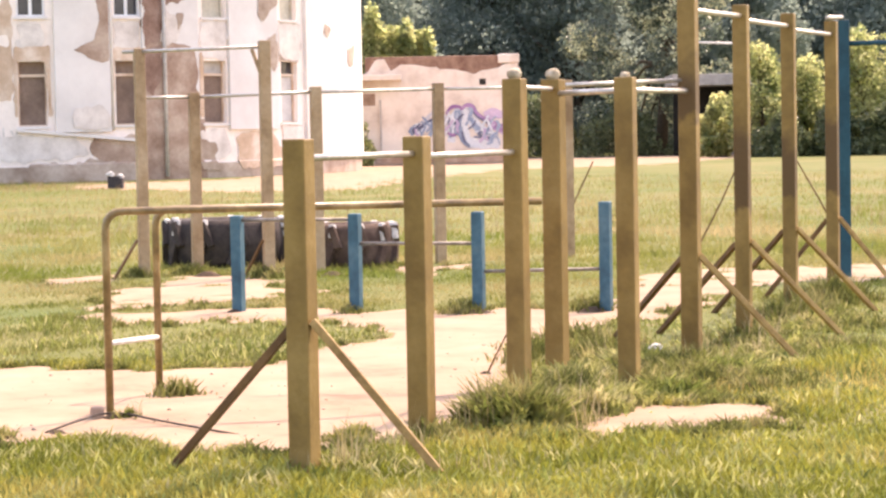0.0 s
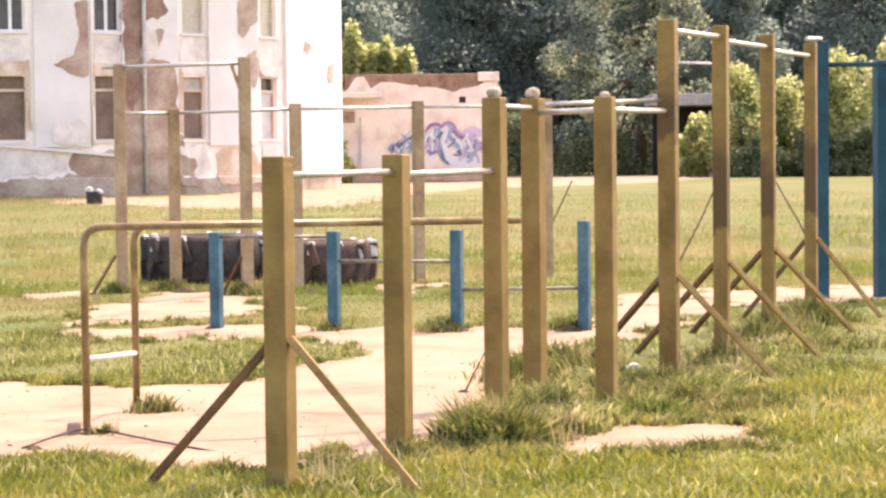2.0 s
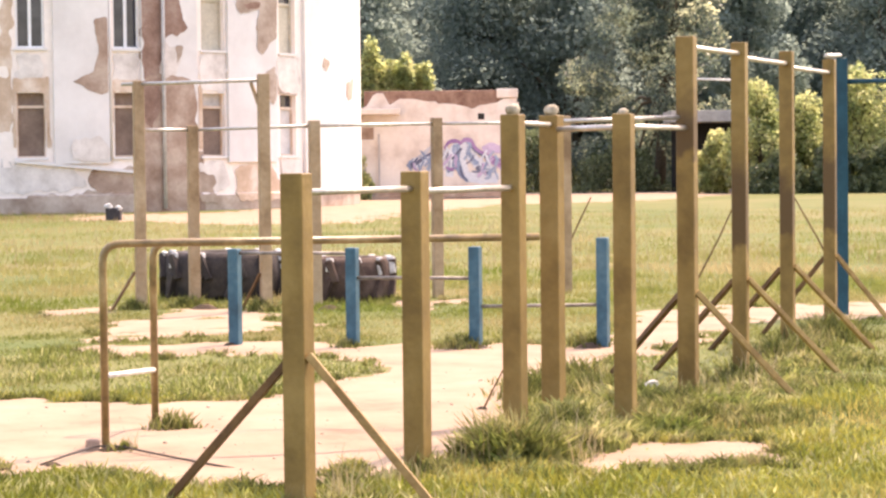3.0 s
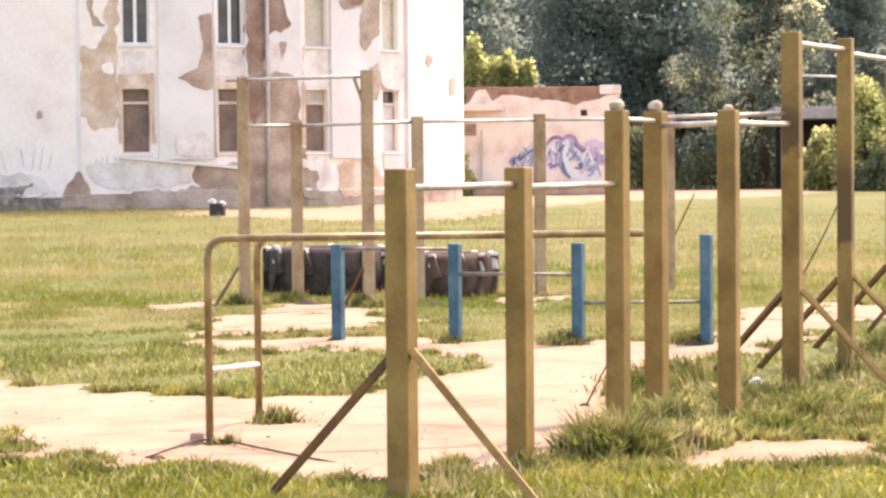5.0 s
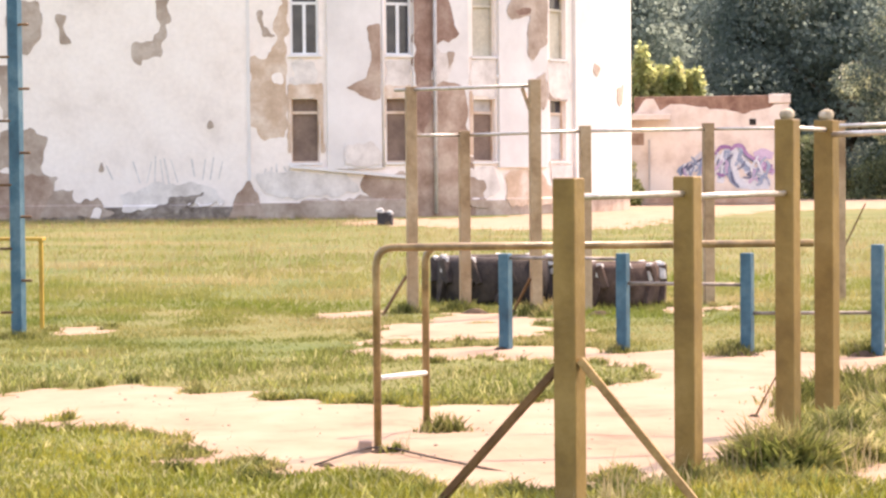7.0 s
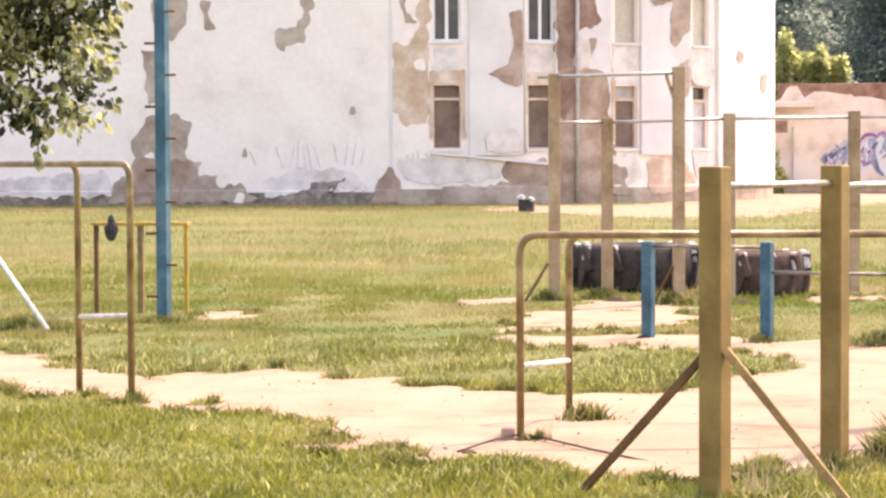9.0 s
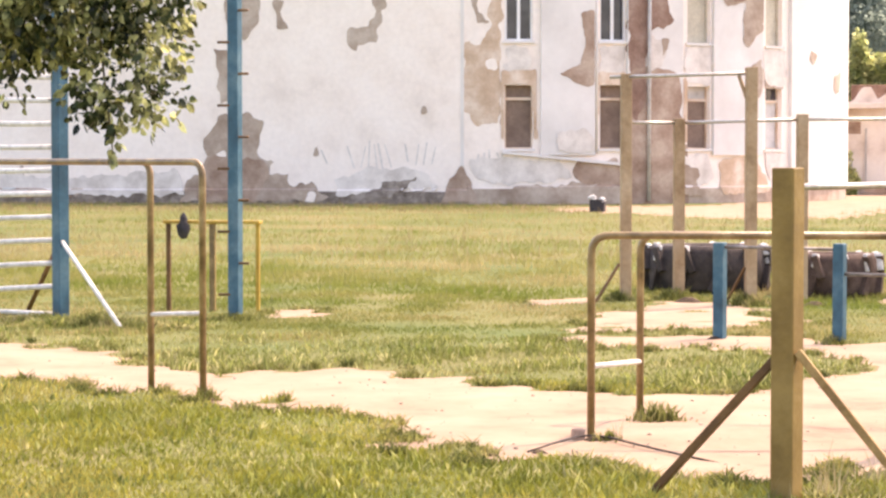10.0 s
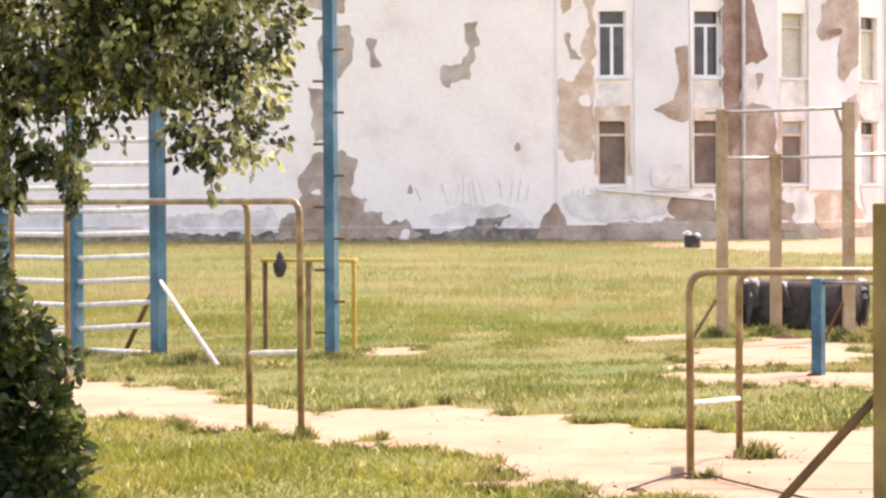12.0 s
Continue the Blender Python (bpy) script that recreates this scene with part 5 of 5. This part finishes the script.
pole = thing("peg_pole", (-6.78, 21.9, 0), "tall blue climbing pole with short steel pegs", "climbing pole")
post(pole, -6.78, 21.9, 4.6, 0.115, -0.15, BLUE)
for k in range(13):
    z = 0.25 + 0.315 * k
    d = 1 if k % 2 else -1
    part("peg", sweep(bmesh.new(), [(-6.78, 21.87, z), (-6.78 + d * 0.16, 21.83, z)], 0.014, 8), BROWN_BRACE, pole, "short rusty steel peg", True)

bench = thing("yellow_frame", (-7.4, 23.0, 0), "narrow yellow steel frame with a flat top rail", "frame")
part("top_rail", box(-7.90, -6.84, 22.93, 23.07, 0.925, 0.96, 0.006), YELLOW, bench)
for x, y, w, m in ((-7.85, 22.98, 0.045, BROWN_BRACE), (-7.37, 23.0, 0.06, GOLD_PIPE), (-6.88, 23.02, 0.04, YELLOW)):
    part("leg", box(x - w / 2, x + w / 2, y - w / 2, y + w / 2, -0.1, 0.925, 0.005), m, bench)
bag = bmesh.new()
bmesh.ops.create_icosphere(bag, subdivisions=3, radius=0.1)
for v in bag.verts:
    v.co = Vector((v.co.x * (0.75 if v.co.z < 0 else 0.35), v.co.y * 0.5, v.co.z * 1.35)) + 0.02 * noise.noise_vector(v.co * 14)
bmesh.ops.translate(bag, verts=bag.verts, vec=(-7.66, 22.90, 0.90))
tagged(new("bag", mesh_of("bag", bag, CLOTH, True)), "dark cloth bag hanging from the yellow frame", "bag")

heap = thing("rubbish_heap", (-9.85, 69, 0), "low dark crate with pale crumpled rubbish by the building", "rubbish")
part("crate", box(-10.05, -9.60, 68.8, 69.2, -0.05, 0.38, 0.03), CLOTH, heap, "dark crate")
for k, (x, z, r) in enumerate(((-9.98, 0.42, 0.11), (-9.66, 0.36, 0.10))):
    bm = bmesh.new()
    bmesh.ops.create_icosphere(bm, subdivisions=3, radius=r)
    for v in bm.verts:
        v.co = Vector((v.co.x * 1.2, v.co.y, v.co.z * 0.8)) + 0.35 * r * noise.noise_vector(v.co * 12 + Vector((k, 0, 0)))
    bmesh.ops.translate(bm, verts=bm.verts, vec=(x, 68.9, z))
    part("rubbish_bag", bm, WHITEWASH, heap, "crumpled white bag")


# ---- grass ----
def blades(name, count, region, tall, wide, seed, mat, label, keep_sand=0.0, lean=0.5, clusters=None, simple=False, grow=None):
    """Bent blades, each a tapering strip, wherever the ground is not bare; grow: where they reach full height."""
    r = np.random.default_rng(seed)
    x0, x1, y0, y1 = region
    if clusters is None:
        y = 1 / r.uniform(1 / y1, 1 / y0, count)
        x = r.uniform(-0.53, 0.27, count) * y + r.uniform(-0.3, 0.3, count)
        patch = 0.5 + 0.5 * np.clip(clump_noise(x, y * 0.7), -1, 1)
        ok = (sand_at(x, y) < 0.42 + keep_sand) & (x > x0) & (x < x1) & (r.uniform(size=count) < 0.45 + 0.55 * patch)
        x, y, patch = x[ok], y[ok], patch[ok]
        h = tall * r.uniform(0.35, 1.2, len(x)) * (0.62 + 0.65 * patch)
        if grow:
            h *= np.clip((y - y0) / (grow - y0), 0.35, 1.0)
    else:
        c = np.array(clusters, float)
        pick = r.choice(len(c), count, p=c[:, 2] * c[:, 3] / (c[:, 2] * c[:, 3]).sum())
        g = r.normal(size=(count, 2)) * 0.5
        x, y = c[pick, 0] + g[:, 0] * c[pick, 2], c[pick, 1] + g[:, 1] * c[pick, 2]
        h = c[pick, 3] * r.uniform(0.35, 1.1, count) * np.exp(-0.35 * (g ** 2).sum(1) * 2)
    n = len(x)
    a = r.uniform(0, math.tau, n)
    b = r.uniform(0, math.tau, n)
    w = wide * r.uniform(0.6, 1.4, n)
    bend = h * lean * r.uniform(0.2, 1.2, n)
    z = lie(x, y) - 0.01
    sx, sy = np.cos(a) * w / 2, np.sin(a) * w / 2
    bx, by = np.cos(b) * bend, np.sin(b) * bend
    row = lambda t, k: (np.stack([x + bx * t * t - sx * k, y + by * t * t - sy * k, z + h * t * (1 - 0.25 * lean * t)], 1), np.stack([x + bx * t * t + sx * k, y + by * t * t + sy * k, z + h * t * (1 - 0.25 * lean * t)], 1))
    l0, r0 = row(0.0, 1.0)
    l1, r1 = row(0.55, 0.8)
    l2, r2 = row(1.0, 0.12)
    if simple:
        v, f = np.stack([l0, r0, r2, l2], 1).reshape(-1, 3), np.arange(4 * n).reshape(n, 4)
    else:
        v = np.stack([l0, r0, r1, l1, r2, l2], 1).reshape(-1, 3)
        base = np.arange(n)[:, None] * 6
        f = np.concatenate([base + np.array([[0, 1, 2, 3]]), base + np.array([[3, 2, 4, 5]])])
    return tagged(new(name, raw_mesh(name, v, f, mat)), label, "grass", kind="stuff")


blades("grass", 200000, (-9, 5, 9.0, 16.0), 0.065, 0.011, 1, GRASS, "short sunlit grass with dry yellow blades")
blades("grass", 200000, (-12, 7, 15.5, 32.0), 0.048, 0.011, 2, GRASS_MID, "uneven sunlit grass with dry yellow blades", simple=True)
blades("grass", 260000, (-32, 22, 19.5, 74.0), 0.11, 0.015, 3, DRY_GRASS, "distant dry yellow-green meadow grass", simple=True, grow=29.0)
blades("weeds", 60000, (-9, 5, 9.0, 20.0), 0.085, 0.016, 5, WEED, "broad weed leaves among the short grass", lean=0.6)
blades("dry_stalks", 15000, (-40, 20, 34.0, 76.0), 0.26, 0.006, 14, DRY_HEADS, "thin dry stalks and seed heads over the far meadow", lean=0.3)
blades("dry_stalks", 16000, (-45, -9, 66.0, 79.0), 0.20, 0.013, 15, DRY_HEADS, "tall pale dry grass near the foot of the wall", lean=0.4)
blades("grass", 16000, (-45, -11.5, 70.0, 79.2), 0.13, 0.018, 7, DRY_GRASS, "taller dry grass along the foot of the wall")
TUFTS = [(0.28, 12.15, 0.15, 0.34), (0.46, 12.15, 0.16, 0.38), (0.60, 12.3, 0.11, 0.26), (0.15, 12.12, 0.10, 0.22), (0.80, 12.75, 0.13, 0.24), (0.45, 12.5, 0.22, 0.2), (0.78, 13.4, 0.3, 0.28), (1.25, 13.75, 0.32, 0.22), (1.65, 14.7, 0.4, 0.24),
         (1.9, 14.2, 0.45, 0.15), (2.3, 15.4, 0.5, 0.15), (1.1, 15.5, 0.5, 0.26), (2.3, 16.6, 0.4, 0.2), (2.9, 18.3, 0.4, 0.32), (3.5, 20.2, 0.4, 0.32), (-0.35, 10.75, 0.3, 0.12), (-0.05, 11.65, 0.2, 0.16),
         (-1.62, 14.0, 0.16, 0.17), (-1.8, 12.95, 0.1, 0.09), (0.2, 19.7, 0.2, 0.2), (1.3, 19.9, 0.22, 0.2), (-0.8, 20.0, 0.15, 0.13), (-1.9, 25.1, 0.25, 0.22), (-2.8, 26.0, 0.25, 0.2), (-3.4, 25.6, 0.2, 0.18),
         (-4.7, 14.5, 0.10, 0.16), (-7.9, 20.9, 0.45, 0.18), (-8.6, 21.2, 0.4, 0.14), (-9.6, 21.8, 0.4, 0.14), (-7.2, 20.6, 0.4, 0.14), (-6.7, 21.7, 0.3, 0.12), (1.0, 16.5, 0.45, 0.24), (0.7, 15.6, 0.3, 0.24),
         (2.0, 14.0, 0.5, 0.13), (2.8, 16.2, 0.6, 0.13), (1.5, 14.2, 0.5, 0.2), (3.2, 17.8, 0.6, 0.16)]
LEAFY = [(0.35, 12.1, 0.2, 0.3), (0.55, 12.25, 0.16, 0.28), (0.85, 12.85, 0.2, 0.22), (1.0, 13.3, 0.3, 0.2), (1.35, 13.6, 0.3, 0.2), (0.8, 14.0, 0.3, 0.22), (1.75, 14.5, 0.4, 0.2), (2.2, 15.2, 0.45, 0.14), (1.3, 15.0, 0.4, 0.22), (2.5, 16.5, 0.45, 0.14), (3.0, 18.0, 0.5, 0.17), (-8.2, 20.9, 0.45, 0.14), (-7.0, 20.7, 0.4, 0.12)]
blades("weeds", 9000, (0, 0, 1, 1), 0.2, 0.03, 6, WEED, "leafy weeds standing between the taller tufts", clusters=LEAFY, lean=0.85)
blades("weeds", 22000, (0, 0, 1, 1), 0.2, 0.014, 4, TUFT, "taller tufts of weedy grass round the posts", clusters=TUFTS, lean=0.6)


def edge_tufts(count, seed):
    """Places where turf meets bare sand, as tuft centres (x, y, radius, height)."""
    r = np.random.default_rng(seed)
    y = 1 / r.uniform(1 / 28.0, 1 / 10.6, 60000)
    x = r.uniform(-0.53, 0.27, 60000) * y
    here = sand_at(x, y) < 0.3
    near_bare = np.zeros(len(x), bool)
    for dx, dy in ((0.09, 0), (-0.09, 0), (0, 0.16), (0, -0.16)):
        near_bare |= sand_at(x + dx, y + dy) > 0.5
    ok = here & near_bare
    x, y = x[ok][:count], y[ok][:count]
    return np.stack([x, y, r.uniform(0.04, 0.13, len(x)), r.uniform(0.05, 0.13, len(x))], 1)


blades("weeds", 30000, (0, 0, 1, 1), 0.1, 0.011, 21, TUFT, "ragged grass tufts along the edge of the sand", clusters=edge_tufts(700, 20), lean=0.9)


def pebbles(count, seed):
    """Small stones and crumbs of earth strewn over the trodden sand."""
    r = np.random.default_rng(seed)
    y = 1 / r.uniform(1 / 24.0, 1 / 11.0, count * 4)
    x = r.uniform(-0.53, 0.27, count * 4) * y
    ok = sand_at(x, y) > 0.5
    x, y = x[ok][:count], y[ok][:count]
    n = len(x)
    size = 0.005 + 0.013 * r.uniform(size=n) ** 4
    corner = np.array([(1, 0, 0), (0, 1, 0), (-1, 0, 0), (0, -1, 0), (0, 0, 0.8), (0, 0, -0.5)], float)
    v = corner[None] * size[:, None, None] * r.uniform(0.6, 1.3, (n, 6, 1))
    v += np.stack([x, y, lie(x, y) + 0.002], 1)[:, None]
    tri = np.array([(0, 1, 4), (1, 2, 4), (2, 3, 4), (3, 0, 4), (1, 0, 5), (2, 1, 5), (3, 2, 5), (0, 3, 5)])
    f = (np.arange(n)[:, None, None] * 6 + tri[None]).reshape(-1, 3)
    return tagged(new("pebbles", raw_mesh("pebbles", v.reshape(-1, 3), f, RUBBLE)), "small stones and crumbs of earth on the sand", "pebbles", kind="stuff")


pebbles(420, 8)


def loose_earth(spots, seed):
    """Low uneven heaps of dark earth kicked up round the feet of posts."""
    r = random.Random(seed)
    bm = bmesh.new()
    for x, y, q in spots:
        rings = []
        off = r.uniform(0, 9)
        for t in (1.0, 0.6, 0.25):
            ring = []
            for j in range(16):
                a = j * math.tau / 16
                k = q * t * (0.8 + 0.45 * noise.noise((2 * math.cos(a), 2 * math.sin(a), off)))
                px, py = x + 1.5 * k * math.cos(a), y + k * math.sin(a)
                ring.append(bm.verts.new((px, py, float(lie(np.array([px]), np.array([py]))[0]) + 0.5 * q * (1 - t) - 0.012 * t)))
            rings.append(ring)
        for a, b in zip(rings, rings[1:]):
            for j in range(16):
                bm.faces.new((a[j], a[(j + 1) % 16], b[(j + 1) % 16], b[j]))
        bm.faces.new(rings[-1])
    return tagged(new("loose_earth", mesh_of("loose_earth", bm, SOIL, True)), "dark loose earth heaped round the feet of the posts", "earth", kind="stuff")


loose_earth([(-0.80, 20.02, 0.11), (0.28, 19.66, 0.15), (1.32, 19.72, 0.13), (-1.86, 20.38, 0.07), (1.08, 13.62, 0.13), (1.72, 14.1, 0.12), (-1.86, 12.93, 0.07), (-2.6, 25.5, 0.16), (-1.2, 25.2, 0.14), (-2.07, 12.28, 0.06), (0.5, 14.7, 0.07), (0.3, 14.85, 0.05), (1.18, 13.5, 0.06), (1.42, 13.42, 0.05), (1.62, 13.3, 0.05), (1.82, 13.2, 0.06), (1.35, 13.9, 0.09), (1.9, 13.9, 0.08), (-4.66, 14.45, 0.06), (-2.3, 12.1, 0.04)], 5)

STALKS = [(-0.45, 10.75, 0.14, 0.34), (-0.2, 11.3, 0.2, 0.28), (-0.66, 10.5, 0.08, 0.22), (0.25, 12.0, 0.2, 0.34), (0.7, 12.4, 0.25, 0.36), (0.95, 13.2, 0.2, 0.3), (1.75, 14.9, 0.25, 0.36), (2.35, 16.5, 0.25, 0.38),
          (2.2, 15.6, 0.4, 0.3), (1.3, 15.4, 0.4, 0.3), (2.95, 18.2, 0.3, 0.36), (-1.72, 12.95, 0.08, 0.16), (-4.66, 14.5, 0.08, 0.16), (0.15, 10.6, 0.25, 0.2)]
blades("dry_stalks", 900, (0, 0, 1, 1), 0.3, 0.005, 12, STALK, "thin dry grass stalks standing round the posts", clusters=STALKS, lean=0.35)
